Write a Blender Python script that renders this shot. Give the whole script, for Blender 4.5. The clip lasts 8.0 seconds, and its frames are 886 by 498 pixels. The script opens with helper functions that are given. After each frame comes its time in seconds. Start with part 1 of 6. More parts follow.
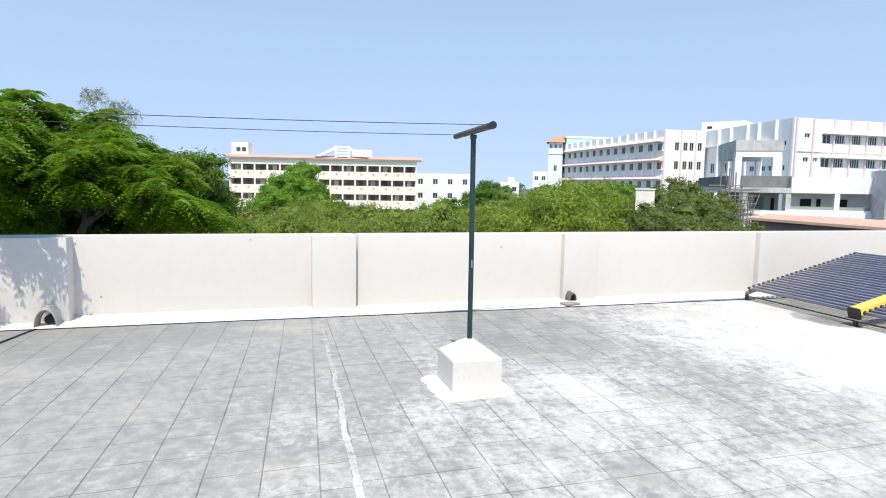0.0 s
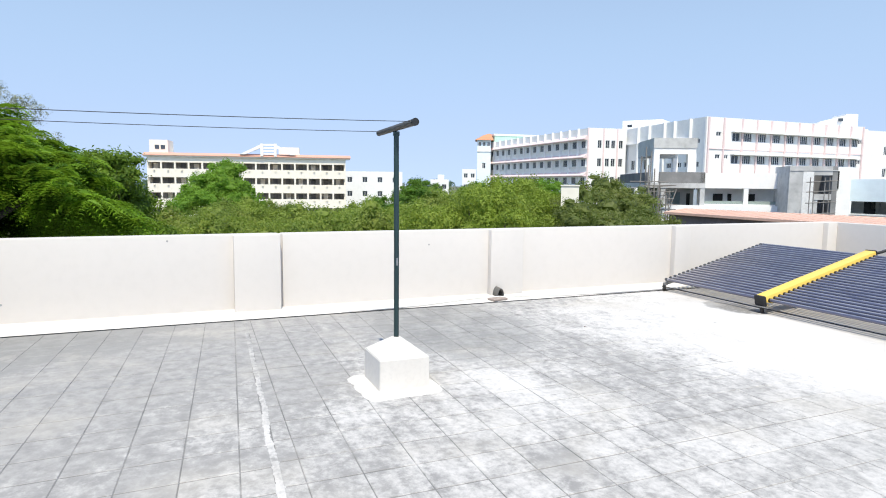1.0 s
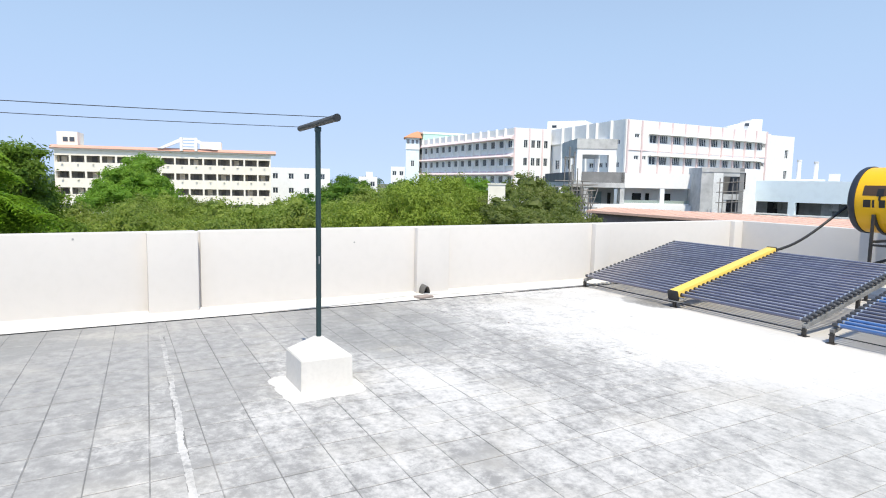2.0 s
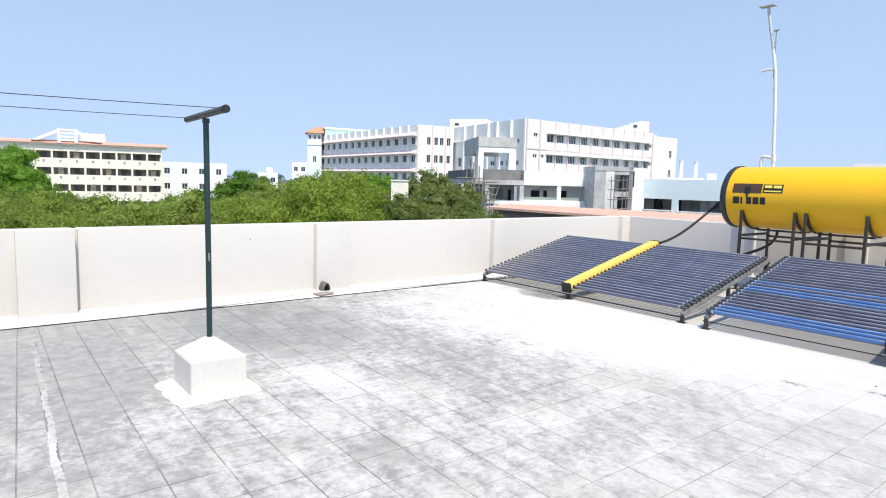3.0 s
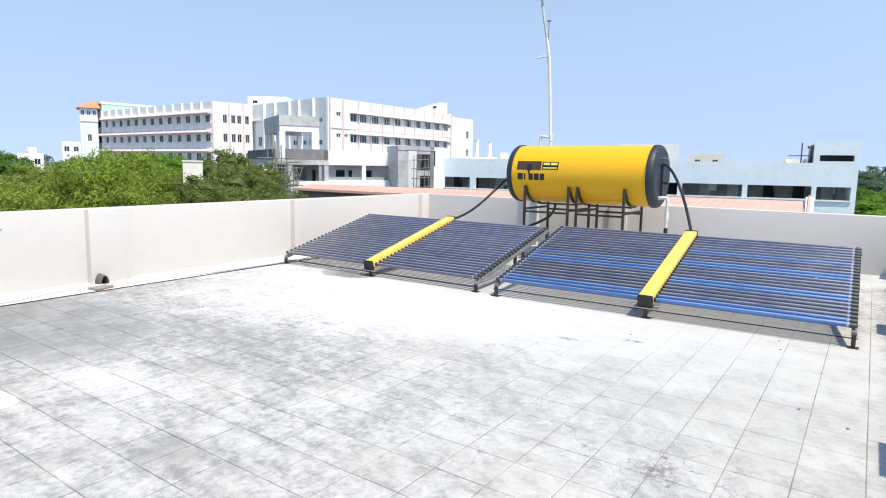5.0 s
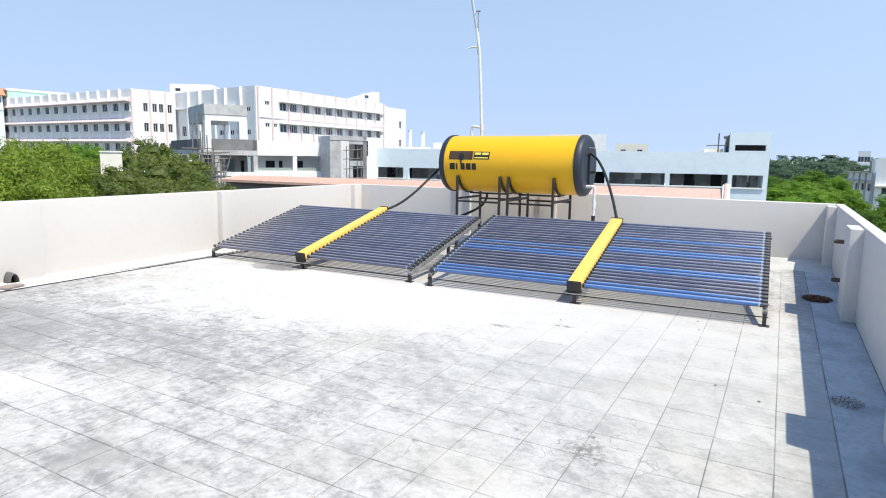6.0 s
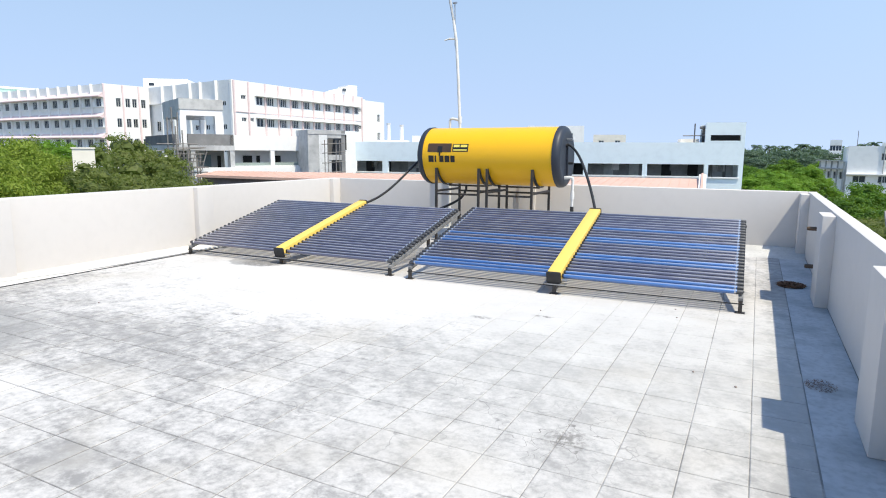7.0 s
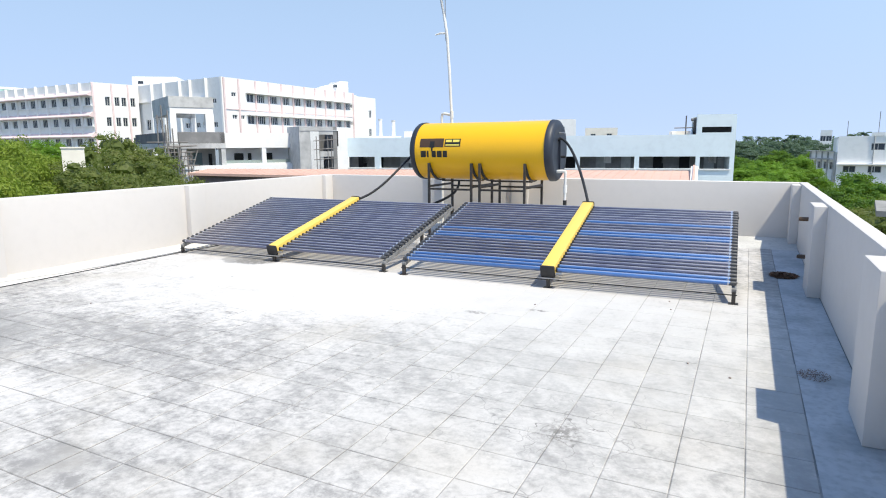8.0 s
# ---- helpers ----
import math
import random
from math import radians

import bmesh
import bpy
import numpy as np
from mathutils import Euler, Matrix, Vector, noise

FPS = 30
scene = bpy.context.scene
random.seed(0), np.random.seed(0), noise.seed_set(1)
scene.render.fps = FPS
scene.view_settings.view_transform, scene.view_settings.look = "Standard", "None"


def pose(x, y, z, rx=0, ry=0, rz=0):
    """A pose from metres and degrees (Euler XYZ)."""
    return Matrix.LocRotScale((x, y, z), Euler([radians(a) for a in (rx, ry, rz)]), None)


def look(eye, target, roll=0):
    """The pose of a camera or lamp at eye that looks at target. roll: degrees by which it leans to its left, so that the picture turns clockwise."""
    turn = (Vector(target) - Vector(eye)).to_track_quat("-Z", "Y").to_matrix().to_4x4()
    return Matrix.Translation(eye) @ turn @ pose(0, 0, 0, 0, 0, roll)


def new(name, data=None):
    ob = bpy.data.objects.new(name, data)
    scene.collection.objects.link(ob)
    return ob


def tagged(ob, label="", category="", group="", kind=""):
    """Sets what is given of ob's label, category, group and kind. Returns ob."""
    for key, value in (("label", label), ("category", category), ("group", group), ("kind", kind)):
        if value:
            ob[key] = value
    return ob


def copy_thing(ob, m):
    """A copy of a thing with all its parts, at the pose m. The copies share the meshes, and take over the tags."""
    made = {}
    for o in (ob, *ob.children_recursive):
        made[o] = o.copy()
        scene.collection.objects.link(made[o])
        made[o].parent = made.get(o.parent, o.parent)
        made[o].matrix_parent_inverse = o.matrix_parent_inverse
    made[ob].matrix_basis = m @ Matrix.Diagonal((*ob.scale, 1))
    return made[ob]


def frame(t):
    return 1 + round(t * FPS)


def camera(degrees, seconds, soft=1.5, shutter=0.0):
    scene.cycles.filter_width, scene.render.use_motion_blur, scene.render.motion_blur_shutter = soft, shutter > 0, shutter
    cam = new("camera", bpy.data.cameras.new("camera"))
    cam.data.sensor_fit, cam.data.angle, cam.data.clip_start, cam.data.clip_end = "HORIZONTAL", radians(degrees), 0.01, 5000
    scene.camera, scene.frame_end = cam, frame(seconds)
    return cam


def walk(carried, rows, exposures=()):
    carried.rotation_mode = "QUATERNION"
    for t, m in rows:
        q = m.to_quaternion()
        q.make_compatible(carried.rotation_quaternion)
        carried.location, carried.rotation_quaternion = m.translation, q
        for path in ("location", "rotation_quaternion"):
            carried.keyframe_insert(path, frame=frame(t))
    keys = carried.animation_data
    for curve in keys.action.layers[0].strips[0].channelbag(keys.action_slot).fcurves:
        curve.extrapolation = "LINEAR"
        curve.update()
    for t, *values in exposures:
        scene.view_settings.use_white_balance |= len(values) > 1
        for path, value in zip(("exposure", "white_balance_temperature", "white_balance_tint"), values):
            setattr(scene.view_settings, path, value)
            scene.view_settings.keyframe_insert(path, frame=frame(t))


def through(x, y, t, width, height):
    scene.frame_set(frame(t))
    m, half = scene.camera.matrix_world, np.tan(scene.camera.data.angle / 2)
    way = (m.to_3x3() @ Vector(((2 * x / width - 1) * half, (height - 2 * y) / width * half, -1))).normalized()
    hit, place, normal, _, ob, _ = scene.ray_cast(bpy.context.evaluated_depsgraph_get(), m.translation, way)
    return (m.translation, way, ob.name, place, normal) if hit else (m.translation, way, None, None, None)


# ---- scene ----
cam = camera(70.8, 8.0, soft=1.05)
PATH = [
    (0, (-0.938, -1.318, 1.598), (-2.846, -0.755, 1.393), 1.0),
    (0.5, (-0.94, -1.289, 1.598), (-2.814, -0.622, 1.388), 0.6),
    (1, (-0.945, -1.263, 1.594), (-2.779, -0.493, 1.385), 0.6),
    (2.3, (-0.935, -1.209, 1.593), (-2.631, -0.17, 1.383), 1.2),
    (2.5, (-0.916, -1.203, 1.589), (-2.583, -0.117, 1.382), 1.2),
    (3, (-0.902, -1.176, 1.581), (-2.466, 0.051, 1.365), 1.5),
    (3.5, (-0.889, -1.149, 1.579), (-2.349, 0.198, 1.347), 1.3),
    (4, (-0.869, -1.123, 1.575), (-2.207, 0.343, 1.334), 1.0),
    (4.5, (-0.848, -1.105, 1.57), (-2.077, 0.453, 1.318), 1.0),
    (6, (-0.809, -1.085, 1.566), (-1.747, 0.658, 1.273), 0.9),
    (6.5, (-0.811, -1.08, 1.559), (-1.712, 0.679, 1.256), 0.6),
    (7, (-0.802, -1.074, 1.559), (-1.683, 0.694, 1.245), 0.3),
    (7.5, (-0.81, -1.068, 1.555), (-1.676, 0.707, 1.235), 0.4),
    (8, (-0.808, -1.064, 1.559), (-1.669, 0.71, 1.23), -0.4),
]
walk(cam, [(t, look(eye, target, roll)) for t, eye, target, roll in PATH])


# ---------------------------------------------------------------- light
SUN = Vector((0.525, -0.165, 1.0)).normalized()
world = bpy.data.worlds.new("sky")
scene.world = world
world.use_nodes = True
wn = world.node_tree.nodes
sky = wn.new("ShaderNodeTexSky")
sky.sky_type = "NISHITA"
sky.sun_disc = False
sky.sun_elevation = math.asin(SUN.z)
sky.sun_rotation = math.atan2(SUN.x, SUN.y)
sky.altitude = 50
sky.air_density, sky.dust_density, sky.ozone_density = 1.0, 0.35, 1.0
wn["Background"].inputs["Strength"].default_value = 0.15
wl = world.node_tree.links
# a hazy day: the sky near the horizon stays almost as blue as higher up
coord = wn.new("ShaderNodeTexCoord")
lift = wn.new("ShaderNodeVectorMath")
lift.operation = "MULTIPLY_ADD"
lift.inputs[1].default_value, lift.inputs[2].default_value = (1, 1, 0.75), (0, 0, 0.28)
unit = wn.new("ShaderNodeVectorMath")
unit.operation = "NORMALIZE"
wl.new(coord.outputs["Generated"], lift.inputs[0])
wl.new(lift.outputs[0], unit.inputs[0])
wl.new(unit.outputs[0], sky.inputs["Vector"])
# greyer towards the horizon, deeper blue overhead
up_ = wn.new("ShaderNodeSeparateXYZ")
wl.new(coord.outputs["Generated"], up_.inputs[0])
high = wn.new("ShaderNodeMapRange")
high.interpolation_type = "SMOOTHSTEP"
high.inputs["From Min"].default_value, high.inputs["From Max"].default_value = 0.30, 0.95
wl.new(up_.outputs[2], high.inputs["Value"])
deep = wn.new("ShaderNodeMapRange")
deep.inputs["To Min"].default_value, deep.inputs["To Max"].default_value = 0.80, 1.22
wl.new(high.outputs[0], deep.inputs["Value"])
pale = wn.new("ShaderNodeHueSaturation")
wl.new(deep.outputs[0], pale.inputs["Saturation"])
wl.new(sky.outputs[0], pale.inputs["Color"])
veil = wn.new("ShaderNodeMapRange")
veil.interpolation_type = "SMOOTHSTEP"
veil.inputs["From Min"].default_value, veil.inputs["From Max"].default_value = -0.02, 0.24
wl.new(up_.outputs[2], veil.inputs["Value"])
shade = wn.new("ShaderNodeMix")
shade.data_type = "RGBA"
shade.inputs[6].default_value, shade.inputs[7].default_value = (1.0, 0.95, 0.955, 1), (1.09, 1.12, 1.07, 1)
wl.new(veil.outputs[0], shade.inputs[0])
tint = wn.new("ShaderNodeMix")
tint.data_type, tint.blend_type = "RGBA", "MULTIPLY"
tint.inputs[0].default_value = 1.0
wl.new(pale.outputs[0], tint.inputs[6])
wl.new(shade.outputs[2], tint.inputs[7])
wl.new(tint.outputs[2], wn["Background"].inputs["Color"])
sun = new("sun", bpy.data.lights.new("sun", "SUN"))
sun.data.energy, sun.data.angle, sun.data.color = 3.1, radians(0.6), (1.0, 0.93, 0.755)
sun.matrix_basis = SUN.to_track_quat("Z", "Y").to_matrix().to_4x4()
scene.view_settings.exposure = 0.68

# ---------------------------------------------------------------- materials


def mix_rgb(nt, fac, a, b, mode="MIX"):
    n = nt.nodes.new("ShaderNodeMix")
    n.data_type, n.blend_type = "RGBA", mode
    for key, value in ((0, fac), (6, a), (7, b)):
        if hasattr(value, "links"):
            nt.links.new(value, n.inputs[key])
        elif key == 0:
            n.inputs[0].default_value = value
        else:
            n.inputs[key].default_value = (*value[:3], 1)
    return n.outputs[2]


def ramp(nt, value, lo, hi):
    n = nt.nodes.new("ShaderNodeMapRange")
    n.inputs["From Min"].default_value, n.inputs["From Max"].default_value = lo, hi
    n.interpolation_type = "SMOOTHSTEP"
    nt.links.new(value, n.inputs["Value"])
    return n.outputs[0]


def noise_at(nt, coord, scale, detail=4.0, rough=0.55):
    n = nt.nodes.new("ShaderNodeTexNoise")
    n.inputs["Scale"].default_value, n.inputs["Detail"].default_value, n.inputs["Roughness"].default_value = scale, detail, rough
    nt.links.new(coord, n.inputs["Vector"])
    return n.outputs[0]


def arith(nt, op, a, b=0.0, clamp=False):
    n = nt.nodes.new("ShaderNodeMath")
    n.operation, n.use_clamp = op, clamp
    for i, value in enumerate((a, b)):
        if hasattr(value, "links"):
            nt.links.new(value, n.inputs[i])
        else:
            n.inputs[i].default_value = value
    return n.outputs[0]


def bump(nt, height, bsdf, strength=0.3, dist=0.01):
    n = nt.nodes.new("ShaderNodeBump")
    n.inputs["Strength"].default_value, n.inputs["Distance"].default_value = strength, dist
    nt.links.new(height, n.inputs["Height"])
    nt.links.new(n.outputs[0], bsdf.inputs["Normal"])


def surface(name, base, other=None, scale=3.0, fine=40.0, rough=0.7, metal=0.0, amount=0.6, relief=0.2, dist=0.004, vary=0.0, coat=0.0):
    """A painted, cast or metal surface: base colour, blotches of another, fine grain, relief."""
    m = bpy.data.materials.new(name)
    m.use_nodes = True
    nt = m.node_tree
    b = nt.nodes["Principled BSDF"]
    pos = nt.nodes.new("ShaderNodeNewGeometry").outputs["Position"]
    other = other or tuple(c * 0.8 for c in base)
    blot = ramp(nt, noise_at(nt, pos, scale, 5), 0.38, 0.7)
    grain = noise_at(nt, pos, fine, 3)
    col = mix_rgb(nt, arith(nt, "MULTIPLY", blot, amount), base, other)
    col = mix_rgb(nt, arith(nt, "MULTIPLY", ramp(nt, grain, 0.4, 0.75), amount * 0.5), col, tuple(c * 0.7 for c in other))
    if vary:
        rnd = nt.nodes.new("ShaderNodeObjectInfo").outputs["Random"]
        col = mix_rgb(nt, arith(nt, "MULTIPLY", rnd, vary), col, tuple(c * 0.45 for c in base))
    nt.links.new(col, b.inputs["Base Color"])
    b.inputs["Roughness"].default_value, b.inputs["Metallic"].default_value = rough, metal
    b.inputs["Coat Weight"].default_value = coat
    bump(nt, grain, b, relief, dist)
    return m


def leaf_material(name, dark, light, dry=(0.16, 0.13, 0.03), patch=0.35, through=0.3):
    m = bpy.data.materials.new(name)
    m.use_nodes = True
    nt = m.node_tree
    b = nt.nodes["Principled BSDF"]
    geo = nt.nodes.new("ShaderNodeNewGeometry")
    col = mix_rgb(nt, arith(nt, "ADD", arith(nt, "MULTIPLY", geo.outputs["Random Per Island"], 0.30), arith(nt, "MULTIPLY", ramp(nt, noise_at(nt, geo.outputs["Position"], patch * 2.2, 2), 0.3, 0.7), 0.65)), dark, light)
    col = mix_rgb(nt, arith(nt, "MULTIPLY", ramp(nt, noise_at(nt, geo.outputs["Position"], patch, 2), 0.45, 0.75), 0.55), col, dry)
    own = nt.nodes.new("ShaderNodeObjectInfo").outputs["Random"]
    deep = nt.nodes.new("ShaderNodeHueSaturation")
    deep.inputs["Value"].default_value = 0.55
    nt.links.new(col, deep.inputs["Color"])
    col = mix_rgb(nt, arith(nt, "MULTIPLY", own, 0.58), col, deep.outputs[0])
    nt.links.new(col, b.inputs["Base Color"])
    b.inputs["Roughness"].default_value = 0.55
    b.inputs["Specular IOR Level"].default_value = 0.25
    tr = nt.nodes.new("ShaderNodeBsdfTranslucent")
    nt.links.new(mix_rgb(nt, 0.5, col, (0.34, 0.50, 0.05)), tr.inputs["Color"])
    mx = nt.nodes.new("ShaderNodeMixShader")
    mx.inputs[0].default_value = through
    nt.links.new(b.outputs[0], mx.inputs[1])
    nt.links.new(tr.outputs[0], mx.inputs[2])
    nt.links.new(mx.outputs[0], nt.nodes["Material Output"].inputs["Surface"])
    return m


def terrace_material(name, joint=False, extra=0.0):
    """Lime-washed cement tiles: grey weathered areas where the wash has worn off, white where it holds."""
    m = bpy.data.materials.new(name)
    m.use_nodes = True
    nt = m.node_tree
    b = nt.nodes["Principled BSDF"]
    pos = nt.nodes.new("ShaderNodeNewGeometry").outputs["Position"]
    sep = nt.nodes.new("ShaderNodeSeparateXYZ")
    nt.links.new(pos, sep.inputs[0])
    x, y = sep.outputs[0], sep.outputs[1]
    big = noise_at(nt, pos, 0.45, 3)
    mid = noise_at(nt, pos, 2.3, 6, 0.62)
    small = noise_at(nt, pos, 9.0, 6, 0.68)
    fine = noise_at(nt, pos, 70.0, 4, 0.6)

    def patch(cx, cy, rx, ry):
        """1 in the middle of an oval area, falling to 0 at its rim."""
        dx = arith(nt, "DIVIDE", arith(nt, "SUBTRACT", x, cx), rx)
        dy = arith(nt, "DIVIDE", arith(nt, "SUBTRACT", y, cy), ry)
        d = arith(nt, "SQRT", arith(nt, "ADD", arith(nt, "MULTIPLY", dx, dx), arith(nt, "MULTIPLY", dy, dy)))
        return arith(nt, "SUBTRACT", 1.0, d, True)

    def add(value, other, weight):
        return arith(nt, "ADD", value, arith(nt, "MULTIPLY", other, weight))

    def centred(value):
        return arith(nt, "SUBTRACT", value, 0.5)

    # the wash holds before the collectors, and is worn off along the west parapet
    hold = arith(nt, "MULTIPLY", x, 0.06)
    hold = arith(nt, "ADD", hold, 0.15)
    hold = add(hold, patch(-5.0, 5.0, 5.6, 2.5), 1.7)
    hold = add(hold, patch(-8.8, -2.2, 3.4, 5.0), -1.3)
    hold = add(hold, patch(-5.6, -3.4, 6.4, 3.8), -1.15)
    hold = add(hold, patch(-5.0, 2.3, 1.6, 0.7), -0.3)
    hold = add(hold, patch(-5.9, -0.35, 0.8, 0.45), -0.9)
    hold = add(hold, patch(-3.75, 0.75, 0.42, 0.28), -1.0)
    hold = add(hold, patch(-5.1, 1.15, 0.8, 0.35), 0.9)
    hold = add(hold, patch(-3.6, 3.2, 1.6, 0.5), -0.5)
    hold = add(hold, patch(-1.2, 1.4, 2.6, 3.4), -0.06)
    hold = add(hold, patch(-2.0, 3.6, 2.2, 1.6), -0.22)
    # darker tiles by the gutter: painted in to deepen the east parapet's shadow
    hold = add(hold, ramp(nt, x, -0.74, -0.48), -0.8)
    hold = add(hold, centred(big), 0.9)
    hold = add(hold, centred(mid), 2.2)
    hold = add(hold, centred(small), 2.6)
    hold = add(hold, centred(noise_at(nt, pos, 24.0, 6, 0.7)), 2.1)
    if extra:
        hold = arith(nt, "ADD", hold, extra)
    wash = ramp(nt, hold, -0.75, 0.70)
    grey = mix_rgb(nt, ramp(nt, small, 0.30, 0.70), (0.267, 0.257, 0.250), (0.388, 0.372, 0.359))
    white = mix_rgb(nt, small, (0.690, 0.661, 0.640), (0.550, 0.522, 0.50))
    col = mix_rgb(nt, wash, grey, white)
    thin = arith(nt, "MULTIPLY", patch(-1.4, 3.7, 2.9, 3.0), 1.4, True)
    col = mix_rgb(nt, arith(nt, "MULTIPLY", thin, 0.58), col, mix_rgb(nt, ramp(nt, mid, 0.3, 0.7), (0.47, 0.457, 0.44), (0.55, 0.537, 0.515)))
    # grey cement colour below the collectors, painted in to deepen the shade there
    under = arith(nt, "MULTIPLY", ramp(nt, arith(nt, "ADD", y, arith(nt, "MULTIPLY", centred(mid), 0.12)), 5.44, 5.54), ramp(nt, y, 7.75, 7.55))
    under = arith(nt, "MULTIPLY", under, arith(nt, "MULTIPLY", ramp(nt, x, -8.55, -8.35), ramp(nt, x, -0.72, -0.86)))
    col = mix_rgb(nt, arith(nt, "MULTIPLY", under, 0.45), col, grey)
    # soft warm smears and a few water stains
    tan = ramp(nt, noise_at(nt, pos, 1.1, 4), 0.48, 0.72)
    col = mix_rgb(nt, arith(nt, "MULTIPLY", tan, 0.42), col, (0.50, 0.46, 0.405))
    col = mix_rgb(nt, arith(nt, "MULTIPLY", ramp(nt, fine, 0.52, 0.8), 0.22), col, (0.25, 0.25, 0.25))
    # bare smooth screed by the west parapet and behind the post
    bare = add(arith(nt, "MULTIPLY", patch(-8.6, -3.5, 2.7, 3.6), 1.9), patch(-7.4, 1.5, 1.95, 1.25), 2.3)
    bare = add(bare, centred(mid), 2.6)
    bare = add(bare, centred(small), 1.5)
    screed = mix_rgb(nt, ramp(nt, mid, 0.35, 0.65), (0.195, 0.192, 0.187), (0.262, 0.257, 0.25))
    col = mix_rgb(nt, arith(nt, "MULTIPLY", ramp(nt, bare, 0.55, 0.85), 0.62), col, screed)
    stain = add(arith(nt, "MULTIPLY", patch(-6.85, 5.38, 0.40, 0.26), 2.2), patch(-5.15, 3.23, 0.13, 0.06), 1.3)
    stain = add(stain, patch(-3.03, 4.2, 0.15, 0.07), 1.2)
    stain = add(stain, patch(-2.51, 4.5, 0.15, 0.06), 1.2)
    stain = add(stain, patch(-1.62, 2.10, 0.20, 0.22), 1.0)
    stain = arith(nt, "MULTIPLY", stain, ramp(nt, noise_at(nt, pos, 22.0, 4, 0.6), 0.30, 0.65))
    col = mix_rgb(nt, arith(nt, "MULTIPLY", ramp(nt, stain, 0.05, 0.75), 0.75), col, (0.15, 0.14, 0.13))
    # damp patch at the foot of the first collector
    damp = add(arith(nt, "MULTIPLY", patch(-6.95, 5.42, 0.62, 0.34), 1.3), centred(mid), 1.6)
    damp = add(damp, centred(small), 0.8)
    col = mix_rgb(nt, arith(nt, "MULTIPLY", ramp(nt, damp, 0.30, 0.55), 0.62), col, (0.20, 0.19, 0.175))
    # hairline cracks over one sunken patch
    vor = nt.nodes.new("ShaderNodeTexVoronoi")
    vor.feature = "DISTANCE_TO_EDGE"
    vor.inputs["Scale"].default_value = 3.4
    warp = nt.nodes.new("ShaderNodeVectorMath")
    warp.operation = "MULTIPLY_ADD"
    wob = nt.nodes.new("ShaderNodeTexNoise")
    wob.inputs["Scale"].default_value = 5.0
    nt.links.new(pos, wob.inputs["Vector"])
    nt.links.new(wob.outputs["Color"], warp.inputs[0])
    warp.inputs[1].default_value = (0.3, 0.3, 0.0)
    nt.links.new(pos, warp.inputs[2])
    nt.links.new(warp.outputs[0], vor.inputs["Vector"])
    line = arith(nt, "SUBTRACT", 1.0, ramp(nt, vor.outputs["Distance"], 0.004, 0.018))
    some = arith(nt, "MULTIPLY", ramp(nt, noise_at(nt, pos, 2.6, 2), 0.50, 0.62), arith(nt, "MULTIPLY", patch(-1.9, 1.9, 2.2, 1.3), 1.6, True))
    col = mix_rgb(nt, arith(nt, "MULTIPLY", line, arith(nt, "MULTIPLY", some, 0.5)), col, (0.16, 0.155, 0.15))
    # finer crazing round the stain by the east gutter
    craze = nt.nodes.new("ShaderNodeTexVoronoi")
    craze.feature = "DISTANCE_TO_EDGE"
    craze.inputs["Scale"].default_value = 8.5
    nt.links.new(warp.outputs[0], craze.inputs["Vector"])
    hair = arith(nt, "SUBTRACT", 1.0, ramp(nt, craze.outputs["Distance"], 0.004, 0.03))
    near_stain = arith(nt, "MULTIPLY", patch(-1.62, 2.12, 0.62, 0.55), ramp(nt, noise_at(nt, pos, 6.0, 2), 0.40, 0.58))
    col = mix_rgb(nt, arith(nt, "MULTIPLY", hair, arith(nt, "MULTIPLY", near_stain, 1.3, True)), col, (0.20, 0.19, 0.18))
    if joint:
        col = mix_rgb(nt, arith(nt, "MULTIPLY", ramp(nt, noise_at(nt, pos, 1.7, 4, 0.6), 0.25, 0.60), 0.72), col, (0.13, 0.13, 0.13))
    else:
        rnd = nt.nodes.new("ShaderNodeObjectInfo").outputs["Random"]
        col = mix_rgb(nt, arith(nt, "MULTIPLY", rnd, 0.10), col, (0.2, 0.2, 0.2))
    nt.links.new(col, b.inputs["Base Color"])
    b.inputs["Roughness"].default_value = 0.85
    bump(nt, arith(nt, "ADD", fine, small), b, 0.45, 0.004)
    return m


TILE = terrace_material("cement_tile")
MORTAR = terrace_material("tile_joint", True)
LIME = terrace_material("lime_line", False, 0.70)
PLASTER = surface("parapet_plaster", (0.615, 0.58, 0.55), (0.565, 0.533, 0.503), 0.7, 9, 0.85, amount=0.13, relief=0.02)
WHITEWASH = surface("whitewash", (0.655, 0.625, 0.59), (0.60, 0.57, 0.535), 2.0, 25, 0.85, amount=0.35, relief=0.2, dist=0.004)
SCREED = surface("cement_screed", (0.36, 0.355, 0.35), (0.28, 0.28, 0.28), 1.4, 40, 0.85, amount=0.6)
RAMP = surface("pale_mortar", (0.58, 0.57, 0.55), (0.42, 0.415, 0.405), 2.2, 25, 0.85, amount=0.6)
GUTTER = surface("gutter_cement", (0.50, 0.51, 0.525), (0.31, 0.32, 0.33), 2.6, 22, 0.8, amount=0.75, relief=0.25)
POLE = surface("dark_green_paint", (0.012, 0.032, 0.035), (0.02, 0.05, 0.05), 5, 60, 0.4, amount=0.5)
BAR = surface("dark_grey_pipe", (0.06, 0.058, 0.055), (0.10, 0.095, 0.09), 8, 60, 0.55)
YELLOW = surface("yellow_powder_coat", (0.88, 0.475, 0.004), (0.82, 0.43, 0.004), 1.5, 90, 0.38, amount=0.25, relief=0.03, coat=0.15)
HEADER = surface("yellow_header_coat", (0.84, 0.575, 0.12), (0.78, 0.53, 0.115), 4, 90, 0.45, amount=0.3, relief=0.03)
